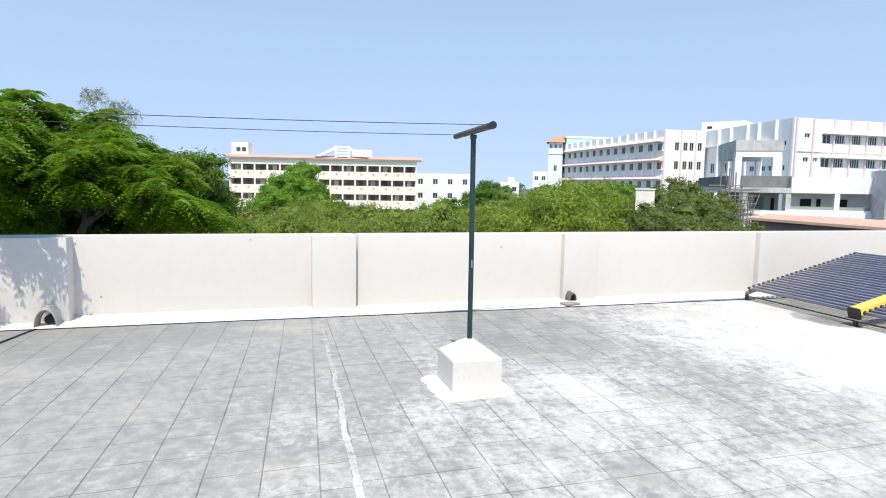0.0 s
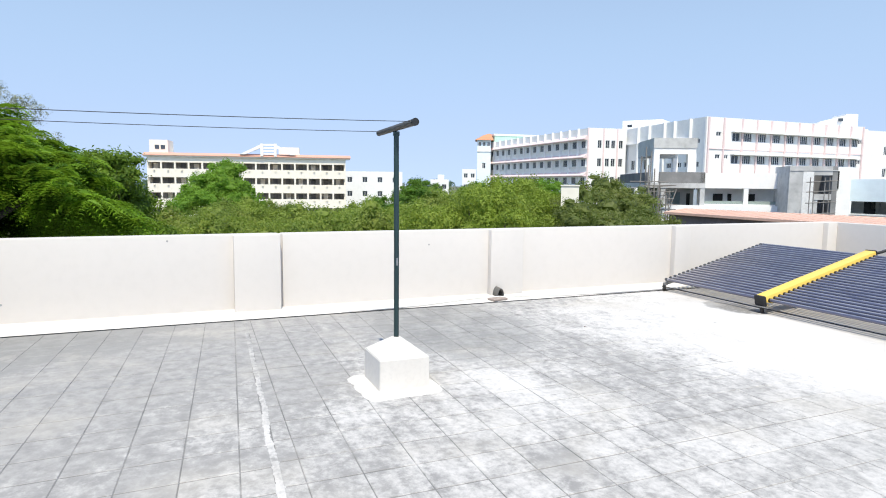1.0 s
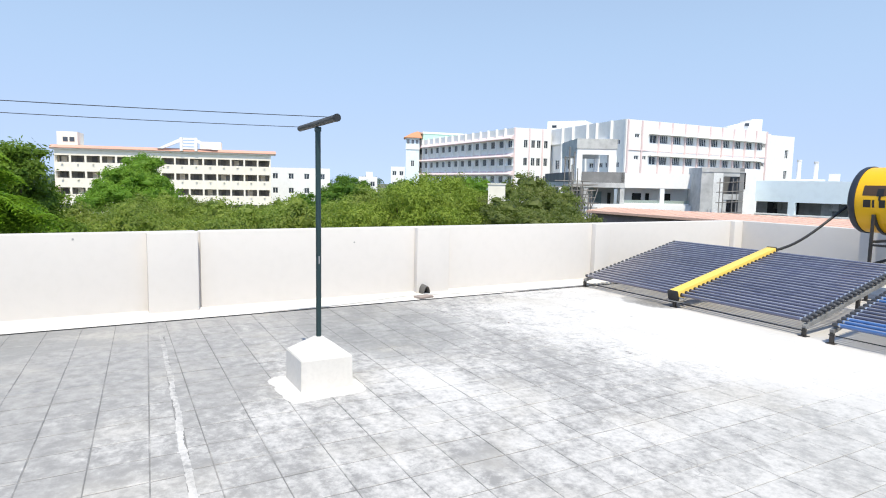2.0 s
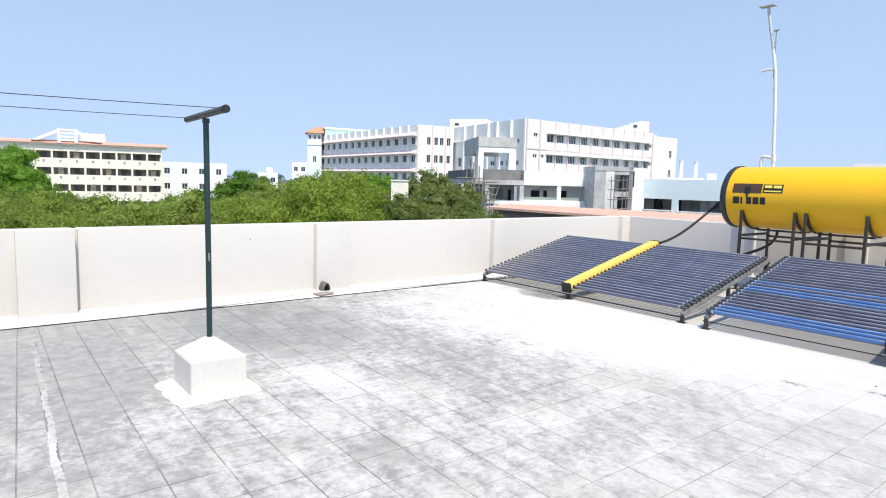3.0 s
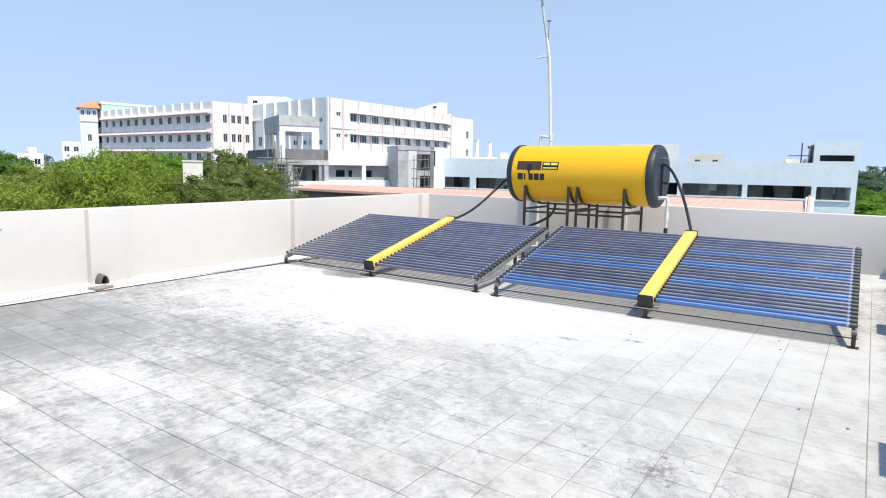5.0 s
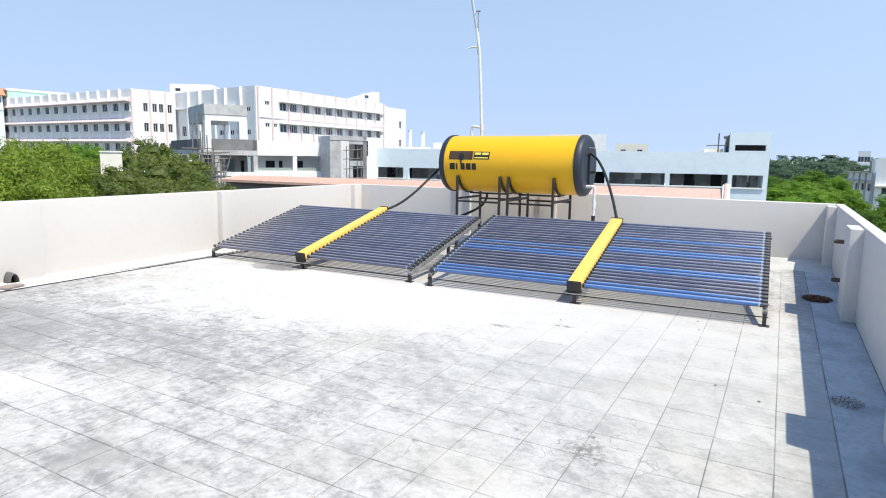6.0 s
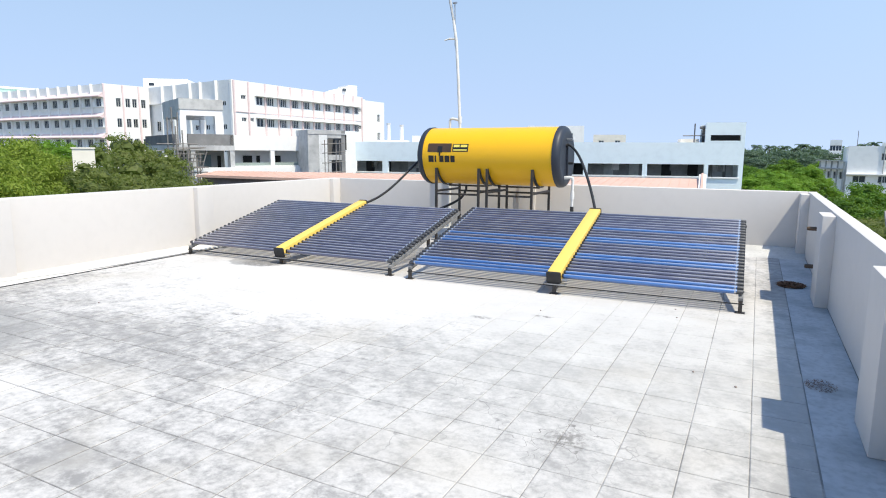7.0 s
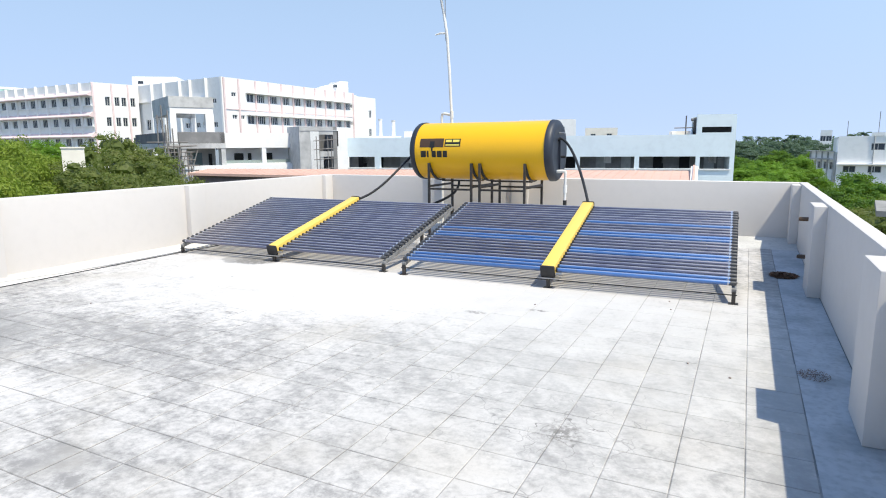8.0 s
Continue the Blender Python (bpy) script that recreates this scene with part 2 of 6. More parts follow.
CAP = surface("dark_end_cap", (0.022, 0.028, 0.042), (0.034, 0.040, 0.055), 3, 60, 0.5, amount=0.5, relief=0.05)
SILVER = surface("silvered_glass", (0.75, 0.76, 0.80), (0.55, 0.56, 0.60), 30, 60, 0.25, metal=0.7, amount=0.7)
CUP = surface("grey_plastic_cup", (0.050, 0.052, 0.060), (0.075, 0.075, 0.08), 9, 60, 0.5)
RAIL = surface("weathered_galvanised_rail", (0.30, 0.30, 0.30), (0.17, 0.165, 0.16), 9, 60, 0.55, metal=0.3, amount=0.8)
BLACK = surface("black_rubber", (0.012, 0.012, 0.013), (0.03, 0.03, 0.03), 9, 60, 0.55)
STEEL = surface("black_painted_steel", (0.025, 0.024, 0.024), (0.07, 0.055, 0.045), 6, 50, 0.5, amount=0.5)
ZINC = surface("galvanised_steel", (0.45, 0.45, 0.45), (0.32, 0.32, 0.33), 5, 50, 0.4, metal=0.8)
PVC = surface("white_pvc", (0.80, 0.79, 0.76), (0.62, 0.60, 0.56), 3, 50, 0.4, amount=0.5)
MAST_GREY = surface("greyed_pvc", (0.52, 0.53, 0.54), (0.42, 0.43, 0.44), 3, 50, 0.5, amount=0.5)
RUST = surface("rusty_pipe", (0.10, 0.07, 0.05), (0.18, 0.10, 0.05), 9, 60, 0.8)
DEBRIS = surface("leaf_litter", (0.22, 0.115, 0.065), (0.11, 0.06, 0.035), 20, 80, 0.95)
HOOD_DARK = surface("sooty_mortar", (0.13, 0.125, 0.12), (0.08, 0.078, 0.075), 6, 60, 0.95)
STONE = surface("stone_slab", (0.34, 0.28, 0.25), (0.25, 0.21, 0.19), 6, 60, 0.9)
# near-black put in for the shade inside holes, doorways and openings
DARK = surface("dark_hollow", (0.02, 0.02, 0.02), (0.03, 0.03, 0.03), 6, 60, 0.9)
BARK = surface("bark", (0.13, 0.10, 0.075), (0.07, 0.055, 0.04), 4, 30, 0.95, amount=0.8, relief=0.8, dist=0.02)
LABEL_DARK = surface("label_brown", (0.06, 0.035, 0.02), (0.10, 0.05, 0.02), 3, 60, 0.45)
LABEL_BLACK = surface("label_black", (0.012, 0.011, 0.01), (0.02, 0.02, 0.02), 9, 60, 0.45)
LABEL_PALE = surface("label_pale_yellow", (0.86, 0.70, 0.12), (0.86, 0.70, 0.12), 9, 60, 0.45)

WALL_WHITE = surface("white_facade", (0.88, 0.87, 0.855), (0.82, 0.81, 0.80), 0.15, 1.5, 0.85, amount=0.35)
WALL_BLUE = surface("pale_blue_facade", (0.80, 0.89, 0.92), (0.74, 0.83, 0.87), 0.1, 1.5, 0.85, amount=0.35)
WALL_CREAM = surface("cream_facade", (0.87, 0.81, 0.71), (0.81, 0.75, 0.655), 0.15, 1.5, 0.85, amount=0.4)
WALL_GREY = surface("raw_concrete", (0.56, 0.56, 0.55), (0.36, 0.36, 0.36), 0.35, 2.0, 0.9, amount=0.8)
WALL_DARK = surface("dark_concrete", (0.13, 0.13, 0.135), (0.20, 0.20, 0.20), 0.5, 2.0, 0.9, amount=0.7)
PINK = surface("pink_trim", (0.80, 0.64, 0.63), (0.74, 0.58, 0.57), 0.4, 3, 0.85, amount=0.4)
ROOF_RED = surface("terracotta_roof", (0.64, 0.42, 0.34), (0.56, 0.36, 0.29), 0.5, 5, 0.9, amount=0.6)
ROOF_PINK = surface("salmon_tiles", (0.66, 0.36, 0.27), (0.56, 0.31, 0.24), 0.5, 5, 0.9, amount=0.5)
ROOF_ORANGE = surface("orange_roof", (0.62, 0.28, 0.15), (0.52, 0.23, 0.13), 0.5, 5, 0.9, amount=0.5)
TEAL = surface("pale_green_trim", (0.42, 0.62, 0.52), (0.38, 0.55, 0.48), 0.5, 3, 0.85)
MAUVE = surface("mauve_wall", (0.20, 0.17, 0.18), (0.15, 0.13, 0.14), 0.5, 3, 0.9)
GROUND = surface("dry_ground", (0.16, 0.15, 0.09), (0.07, 0.10, 0.035), 0.05, 0.6, 1.0, amount=0.9)
BAMBOO = surface("scaffold_wood", (0.20, 0.185, 0.17), (0.30, 0.285, 0.27), 1.5, 8, 0.9)


def glass_material(name, tint):
    m = bpy.data.materials.new(name)
    m.use_nodes = True
    nt = m.node_tree
    b = nt.nodes["Principled BSDF"]
    pos = nt.nodes.new("ShaderNodeNewGeometry").outputs["Position"]
    rnd = nt.nodes.new("ShaderNodeObjectInfo").outputs["Random"]
    col = mix_rgb(nt, noise_at(nt, pos, 0.5, 2), tuple(c * 0.5 for c in tint), tint)
    col = mix_rgb(nt, arith(nt, "MULTIPLY", rnd, 0.5), col, tuple(c * 1.9 for c in tint))
    nt.links.new(col, b.inputs["Base Color"])
    b.inputs["Roughness"].default_value = 0.12
    return m


WINDOW = glass_material("dark_window_glass", (0.045, 0.055, 0.07))
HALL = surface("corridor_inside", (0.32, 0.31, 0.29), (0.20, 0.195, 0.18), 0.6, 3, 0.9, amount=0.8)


def tube_glass(name, tint):
    """Evacuated glass tube: a dark blue absorber under clear glass, some tubes bluer than others."""
    m = bpy.data.materials.new(name)
    m.use_nodes = True
    nt = m.node_tree
    b = nt.nodes["Principled BSDF"]
    rnd = nt.nodes.new("ShaderNodeObjectInfo").outputs["Random"]
    pos = nt.nodes.new("ShaderNodeNewGeometry").outputs["Position"]
    col = mix_rgb(nt, arith(nt, "MULTIPLY", rnd, 0.55), tint, tuple(c * 0.45 for c in tint))
    col = mix_rgb(nt, arith(nt, "MULTIPLY", ramp(nt, noise_at(nt, pos, 14, 3), 0.5, 0.8), 0.12), col, (0.20, 0.20, 0.20))
    # pale highlight painted on the upward side of each tube, mottled like dust
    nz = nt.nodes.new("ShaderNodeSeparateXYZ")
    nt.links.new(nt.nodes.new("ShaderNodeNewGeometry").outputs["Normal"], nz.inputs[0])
    top_highlight = arith(nt, "MULTIPLY", ramp(nt, nz.outputs[2], 0.55, 0.95), ramp(nt, noise_at(nt, pos, 5.0, 4), 0.15, 0.65))
    col = mix_rgb(nt, arith(nt, "MULTIPLY", top_highlight, 0.56), col, tuple(0.42 + 0.35 * c for c in tint))
    nt.links.new(col, b.inputs["Base Color"])
    b.inputs["Roughness"].default_value = 0.3
    b.inputs["Metallic"].default_value = 0.1
    b.inputs["Specular IOR Level"].default_value = 0.55
    b.inputs["Coat Weight"].default_value = 1.0
    b.inputs["Coat Roughness"].default_value = 0.12
    b.inputs["Coat IOR"].default_value = 1.65
    return m


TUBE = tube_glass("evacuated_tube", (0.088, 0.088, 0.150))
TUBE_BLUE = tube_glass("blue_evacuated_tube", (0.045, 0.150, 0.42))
LEAF_NEAR = leaf_material("feathery_leaf", (0.050, 0.140, 0.010), (0.26, 0.48, 0.022), (0.27, 0.42, 0.025), 1.1, 0.38)
LEAF_DARK = leaf_material("dark_leaf", (0.045, 0.120, 0.015), (0.150, 0.290, 0.030), (0.16, 0.25, 0.03), 0.5, 0.35)
LEAF_MANGO = leaf_material("mango_leaf", (0.060, 0.120, 0.012), (0.190, 0.300, 0.028), (0.20, 0.27, 0.03), 0.5, 0.35)
LEAF_BRIGHT = leaf_material("bright_leaf", (0.135, 0.285, 0.032), (0.29, 0.49, 0.065), (0.26, 0.42, 0.06), 0.4, 0.5)
LEAF_LIME = leaf_material("lime_leaf", (0.155, 0.220, 0.035), (0.345, 0.425, 0.080), (0.335, 0.365, 0.085), 0.3, 0.45)
LEAF_OLIVE = leaf_material("olive_leaf", (0.140, 0.205, 0.038), (0.335, 0.415, 0.088), (0.33, 0.36, 0.09), 0.3, 0.45)
LEAF_PALE = leaf_material("pale_leaf", (0.22, 0.25, 0.19), (0.36, 0.39, 0.31), (0.34, 0.34, 0.28), 0.5, 0.08)
LEAF_LAYER = leaf_material("layered_leaf", (0.165, 0.235, 0.030), (0.340, 0.430, 0.065), (0.32, 0.37, 0.06), 0.5, 0.4)
LEAF_DULL = leaf_material("dull_leaf", (0.110, 0.145, 0.036), (0.215, 0.255, 0.068), (0.21, 0.20, 0.07), 0.4, 0.35)
# distance haze is mixed into this paler, bluer leaf colour
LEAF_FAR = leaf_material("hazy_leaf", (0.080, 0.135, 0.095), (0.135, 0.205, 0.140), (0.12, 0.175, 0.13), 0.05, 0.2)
LEAF_GOLD = leaf_material("yellowing_leaf", (0.20, 0.16, 0.03), (0.30, 0.24, 0.04), (0.2, 0.15, 0.03), 0.5, 0.25)

# ---------------------------------------------------------------- building helpers


def part(name, bm, material, parent=None, label="", smooth=False):
    me = bpy.data.meshes.new(name)
    bmesh.ops.recalc_face_normals(bm, faces=bm.faces)
    bm.to_mesh(me)
    bm.free()
    me.materials.append(material)
    if smooth:
        me.shade_smooth()
        me.set_sharp_from_angle(angle=radians(40))
    ob = new(name, me)
    if parent:
        ob.parent = parent
    if label:
        tagged(ob, label)
    return ob


def again(ob, m, parent=None):
    """Another object on the same mesh."""
    o = new(ob.name.split(".")[0], ob.data)
    o.parent = parent or ob.parent
    o.matrix_basis = m
    return o


def thing(name, label, category, m=None, group="", kind=""):
    ob = new(name)
    ob.empty_display_size = 0.2
    ob.matrix_basis = m or Matrix()
    return tagged(ob, label, category, group, kind)


def box(bm, x0, x1, y0, y1, z0, z1, bevel=0.0, m=None):
    r = bmesh.ops.create_cube(bm, size=1.0, matrix=Matrix.Translation(((x0 + x1) / 2, (y0 + y1) / 2, (z0 + z1) / 2)) @ Matrix.Diagonal((x1 - x0, y1 - y0, z1 - z0, 1)))
    verts = r["verts"]
    if bevel:
        edges = list({e for v in verts for e in v.link_edges})
        r2 = bmesh.ops.bevel(bm, geom=edges, offset=bevel, segments=2, profile=0.6, affect="EDGES")
        verts = list({v for v in verts if v.is_valid} | set(r2["verts"]))
    if m:
        bmesh.ops.transform(bm, matrix=m, verts=verts)
    return verts


def boxed(x0, x1, y0, y1, z0, z1, bevel=0.0):
    bm = bmesh.new()
    box(bm, x0, x1, y0, y1, z0, z1, bevel)
    return bm


def sweep(bm, pts, radius, seg=8, cap=True):
    """A round bar along the points; radius may be one number or one for each point."""
    pts = [Vector(p) for p in pts]
    radii = radius if isinstance(radius, (list, tuple)) else [radius] * len(pts)
    rings, side = [], None
    for i, p in enumerate(pts):
        d = (pts[min(i + 1, len(pts) - 1)] - pts[max(i - 1, 0)]).normalized()
        if side is None:
            side = d.orthogonal().normalized()
        side = (side - d * side.dot(d)).normalized()
        up = d.cross(side)
        rings.append([bm.verts.new(p + (side * math.cos(a) + up * math.sin(a)) * radii[i]) for a in (2 * math.pi * k / seg for k in range(seg))])
    for r0, r1 in zip(rings, rings[1:]):
        for k in range(seg):
            bm.faces.new((r0[k], r0[(k + 1) % seg], r1[(k + 1) % seg], r1[k]))
    if cap:
        bm.faces.new(rings[0][::-1])
        bm.faces.new(rings[-1])


def bar(pts, radius, seg=8):
    bm = bmesh.new()
    sweep(bm, pts, radius, seg)
    return bm


def bent(p0, p1, p2, p3, n=14):
    """Points of a Bezier curve."""
    p0, p1, p2, p3 = (Vector(p) for p in (p0, p1, p2, p3))
    return [p0 * (1 - t) ** 3 + p1 * 3 * t * (1 - t) ** 2 + p2 * 3 * t * t * (1 - t) + p3 * t ** 3 for t in (i / (n - 1) for i in range(n))]


def lathe(profile, seg=48):
    """Profile of (along x, radius) turned about the x axis."""
    bm = bmesh.new()
    rings = [[bm.verts.new((x, r * math.cos(2 * math.pi * k / seg), r * math.sin(2 * math.pi * k / seg))) for k in range(seg)] for x, r in profile]
    for r0, r1 in zip(rings, rings[1:]):
        for k in range(seg):
            bm.faces.new((r0[k], r0[(k + 1) % seg], r1[(k + 1) % seg], r1[k]))
    bm.faces.new(rings[0])
    bm.faces.new(rings[-1][::-1])
    return bm


def prism(poly, h0, h1, axis="x"):
    """A polygon in the plane across the axis, drawn out from h0 to h1."""
    bm = bmesh.new()
    def at(p, h):
        return (h, p[0], p[1]) if axis == "x" else (p[0], h, p[1]) if axis == "y" else (p[0], p[1], h)
    a = [bm.verts.new(at(p, h0)) for p in poly]
    b = [bm.verts.new(at(p, h1)) for p in poly]
    bm.faces.new(a)
    bm.faces.new(b[::-1])
    n = len(poly)
    for i in range(n):
        bm.faces.new((a[i], a[(i + 1) % n], b[(i + 1) % n], b[i]))
    return bm


# ---------------------------------------------------------------- the terrace
XL, XR, YB, YF, TOP = -8.88, -0.06, 9.95, -9.0, 0.95
GROUND_Z = -10.5

floor = part("floor", boxed(XL - 0.25, XR + 0.25, YF - 0.25, YB + 0.25, -0.30, -0.004), MORTAR)
tagged(floor, "weathered lime-washed cement tile roof terrace floor", "floor", kind="structure")


def parapet(name, x0, x1, y0, y1):
    bm = bmesh.new()
    box(bm, x0, x1, y0, y1, 0.0, TOP, 0.012)
    ob = part(name, bm, PLASTER, smooth=True)
    return tagged(ob, "off-white plastered parapet wall round the terrace", "wall", kind="structure")


wall_left = parapet("wall_west", XL - 0.2, XL, YF - 0.2, -0.15)
parapet("wall_west_north", XL - 0.2, XL + 0.02, -0.115, YB + 0.2)
# plastered joint between the two lengths of parapet
gap = part("wall_joint", boxed(XL - 0.16, XL - 0.006, -0.149, -0.116, 0.0, TOP - 0.006), PLASTER)
tagged(gap, "narrow plastered joint between two lengths of parapet", "wall joint", kind="structure")
wall_back = parapet("wall_north", XL, XR, YB, YB + 0.2)
wall_right = parapet("wall_east", XR, XR + 0.115, YF - 0.2, YB + 0.2)
wall_front = parapet("wall_south", XL, XR, YF - 0.2, YF)


def pilaster(parent, x0, x1, y0, y1, top=TOP - 0.003):
    return part("pilaster", boxed(x0, x1, y0, y1, 0.0, top, 0.01), PLASTER, parent, smooth=True)


for y0, y1 in ((-4.3, -3.36), (-0.70, -0.152), (2.76, 3.28), (6.10, 6.42), (9.70, YB)):
    pilaster(wall_left, XL - 0.02, XL + (0.24 if y0 < -4 else 0.12), y0, y1)
for y0, y1 in ((-4.40, -3.90), (-0.90, -0.40), (2.60, 3.10), (6.12, 6.62), (9.62, YB)):
    pilaster(wall_right, XR - 0.12, XR + 0.02, y0, y1, TOP - 0.020)
for x0, x1 in ((-4.72, -4.4),):
    pilaster(wall_back, x0, x1, YB - 0.04, YB + 0.02)

# whitewashed strip where the west parapet meets the floor
def toe(y):
    """How far the fillet reaches out from the parapet."""
    return 0.545 + 0.006 * noise.noise((y * 0.8, 0.0, 4.0))


bm = bmesh.new()
last = None
for k in range(161):
    y = YF + (YB - 0.02 - YF) * k / 160
    w = toe(y)
    row = [bm.verts.new((XL + u, y, z)) for u, z in ((0, -0.008), (0, 0.03), (0.06, 0.018), (w - 0.02, 0.012), (w, -0.006))]
    if last:
        for a in range(4):
            bm.faces.new((last[a], last[a + 1], row[a + 1], row[a]))
    last = row
fillet = part("trim_fillet", bm, WHITEWASH, smooth=True)
tagged(fillet, "whitewashed mortar strip along the foot of the parapet", "trim", kind="structure")

# mortar slope that sheds the rain from the north parapet
slope = part("trim_slope", prism([(YB - 0.74, -0.006), (YB - 0.002, 0.085), (YB - 0.002, -0.006)], XL + 0.02, XR - 0.002), RAMP)
tagged(slope, "pale mortar slope along the foot of the north parapet", "trim", kind="structure")

# ---------------------------------------------------------------- washing-line post


def line_post(m):
    """White plinth with a pyramid top, dark post and a cross bar."""
    post = thing("washing_line_post", "dark green steel washing-line post set in a whitewashed concrete plinth", "post", m)
    bm = bmesh.new()
    low = [bm.verts.new((x * 0.215, y * 0.203, 0.0)) for x, y in ((-1, -1), (1, -1), (1, 1), (-1, 1))]
    mid = [bm.verts.new((x * 0.212, y * 0.20, 0.252)) for x, y in ((-1, -1), (1, -1), (1, 1), (-1, 1))]
    tip = [bm.verts.new((x * 0.03, y * 0.03, 0.378)) for x, y in ((-1, -1), (1, -1), (1, 1), (-1, 1))]
    bm.faces.new(low[::-1])
    bm.faces.new(tip)
    for r0, r1 in ((low, mid), (mid, tip)):
        for k in range(4):
            bm.faces.new((r0[k], r0[(k + 1) % 4], r1[(k + 1) % 4], r1[k]))
    bmesh.ops.bevel(bm, geom=[e for e in bm.edges], offset=0.005, segments=2, affect="EDGES")
    part("plinth", bm, WHITEWASH, post, "whitewashed concrete plinth with a pyramid top", True)
    skirt = bmesh.new()
    ring = []
    rng = random.Random(4)
    for k in range(36):
        a = 2 * math.pi * k / 36
        q = max(abs(math.cos(a)), abs(math.sin(a)))
        r = (0.315 + rng.uniform(-0.016, 0.016)) / q ** 0.92
        ring.append((r * math.cos(a) + 0.05, r * math.sin(a) - 0.03))
    top = [skirt.verts.new((x * 0.96, y * 0.96, 0.014)) for x, y in ring]
    low = [skirt.verts.new((x, y, 0.0)) for x, y in ring]
    skirt.faces.new(top)
    for k in range(36):
        skirt.faces.new((low[k], low[(k + 1) % 36], top[(k + 1) % 36], top[k]))
    part("skirt", skirt, WHITEWASH, post, "spilled whitewash apron round the plinth")
    part("pole", bar([(0, 0, 0.34), (0.0, 0, 1.0), (-0.012, 0, 1.975)], 0.0205, 14), POLE, post, smooth=True)
    part("cross_bar", bar([(-0.365, -0.035, 1.998), (-0.36, -0.035, 1.998), (0.375, 0.012, 2.030), (0.38, 0.012, 2.030)], [0.018, 0.023, 0.026, 0.020], 14), BAR, post, smooth=True)
    part("bar_cap", bar([(0.36, 0.011, 2.029), (0.385, 0.013, 2.031)], 0.028, 14), BLACK, post, "black plastic pipe cap", True)
    part("clamp", boxed(-0.033, 0.009, -0.022, 0.022, 1.955, 1.99, 0.006), POLE, post)
    part("chipped_patch", boxed(0.014, 0.0225, -0.007, 0.004, 0.95, 1.01, 0.003), ZINC, post, "bare metal where the paint has chipped")
    return post


POST_X, POST_Y = -5.575, 0.285
line_post(pose(POST_X, POST_Y, 0, 0, 0, 0))

# plain stair-head wall that closes the terrace behind the camera and holds the lines' other ends
stairhead = part("wall_stairhead", boxed(-7.2, -4.2, YF - 0.2, YF - 0.003, TOP + 0.002, 2.7), PLASTER)
tagged(stairhead, "plain plastered stair-head wall above the parapet", "wall", kind="structure")
for dx, dy, z, rise in ((-0.345, -0.034, 2.010, 0.20), (0.335, 0.010, 2.036, 0.14)):
    pts = []
    for i in range(25):
        t = i / 24
        pts.append((POST_X + dx, POST_Y + dy - t * (POST_Y + dy - YF), z + rise * t - 4 * 0.10 * t * (1 - t)))
    w = part("washing_line", bar(pts, 0.0026, 5), BLACK)
    tagged(w, "thin dark wire washing line stretched from the post", "wire", "washing lines")

# ---------------------------------------------------------------- drains, pipes and stubs at the parapets


def drain_hood(y, r, out, mat, tall):
    """An arched plaster mouth round a rainwater outlet in the parapet."""
    d = thing("rain_outlet", "arched plaster rainwater outlet with a dark pipe hole at the parapet", "drain", pose(XL + out, y, 0.015), "rain outlets")
    bm = bmesh.new()
    n = 12
    rings = []
    for x, rad in ((0.0, r * 1.10), (0.16, r), (0.165, r * 0.93), (0.02, r * 0.75)):
        rings.append([bm.verts.new((x if k not in (0, n) else x, rad * math.cos(math.pi * k / n), rad * tall * math.sin(math.pi * k / n) if k not in (0, n) else 0.0)) for k in range(n + 1)])
    for r0, r1 in zip(rings, rings[1:]):
        for k in range(n):
            bm.faces.new((r0[k], r0[k + 1], r1[k + 1], r1[k]))
    part("hood", bm, mat, d, smooth=True)
    part("pipe_mouth", bar([(-0.02, r * 0.12, r * 0.52), (0.06, r * 0.12, r * 0.52)], r * 0.46, 14), DARK, d, "dark pipe mouth")
    return d


drain_hood(-3.53, 0.112, 0.32, SCREED, 1.75)
drain_hood(2.85, 0.052, 0.10, HOOD_DARK, 2.3)
slab = bmesh.new()
box(slab, -0.075, 0.075, -0.12, 0.12, 0.0, 0.03, 0.01)
s = part("stone_slab", slab, STONE)
s.matrix_basis = pose(-8.43, 2.70, 0.012, 0, 0, 12)
tagged(s, "loose brown stone slab lying before the rain outlet", "stone")

pipe = part("floor_pipe", bar([(x, y, 0.025) for x, y in ((-8.32, 0.5), (-8.35, 1.3), (-8.41, 1.7), (-8.50, 2.05), (-8.585, 2.4), (-8.60, 2.6), (-8.56, 2.95), (-8.50, 3.35), (-8.40, 3.75), (-8.355, 4.3), (-8.35, 5.6), (-8.37, 7.0), (-8.36, 9.4))], 0.010, 8), PVC, smooth=True)
tagged(pipe, "thin white plastic pipe lying along the parapet", "pipe")
cable = part("floor_cable", bar([(XL + toe(y) + 0.008, y, 0.006) for y in (-8.0, -6.0, -5.0, -4.0, -3.0, -2.0, -1.0, 0.0, 1.0, 2.0, 3.0, 4.0, 5.0, 6.0, 7.5, 9.5)], 0.0055, 6), BLACK, smooth=True)
tagged(cable, "thin black cable lying along the whitewashed strip", "cable", "cables")
cable = part("floor_cable", bar([(-8.33, -3.60, 0.009), (-8.22, -3.635, 0.009), (-7.95, -3.695, 0.009), (-7.76, -3.74, 0.009), (-7.2, -4.1, 0.009), (-6.6, -5.2, 0.009)], 0.009, 6), BLACK, smooth=True)
tagged(cable, "black cable lying on the terrace floor", "cable", "cables")

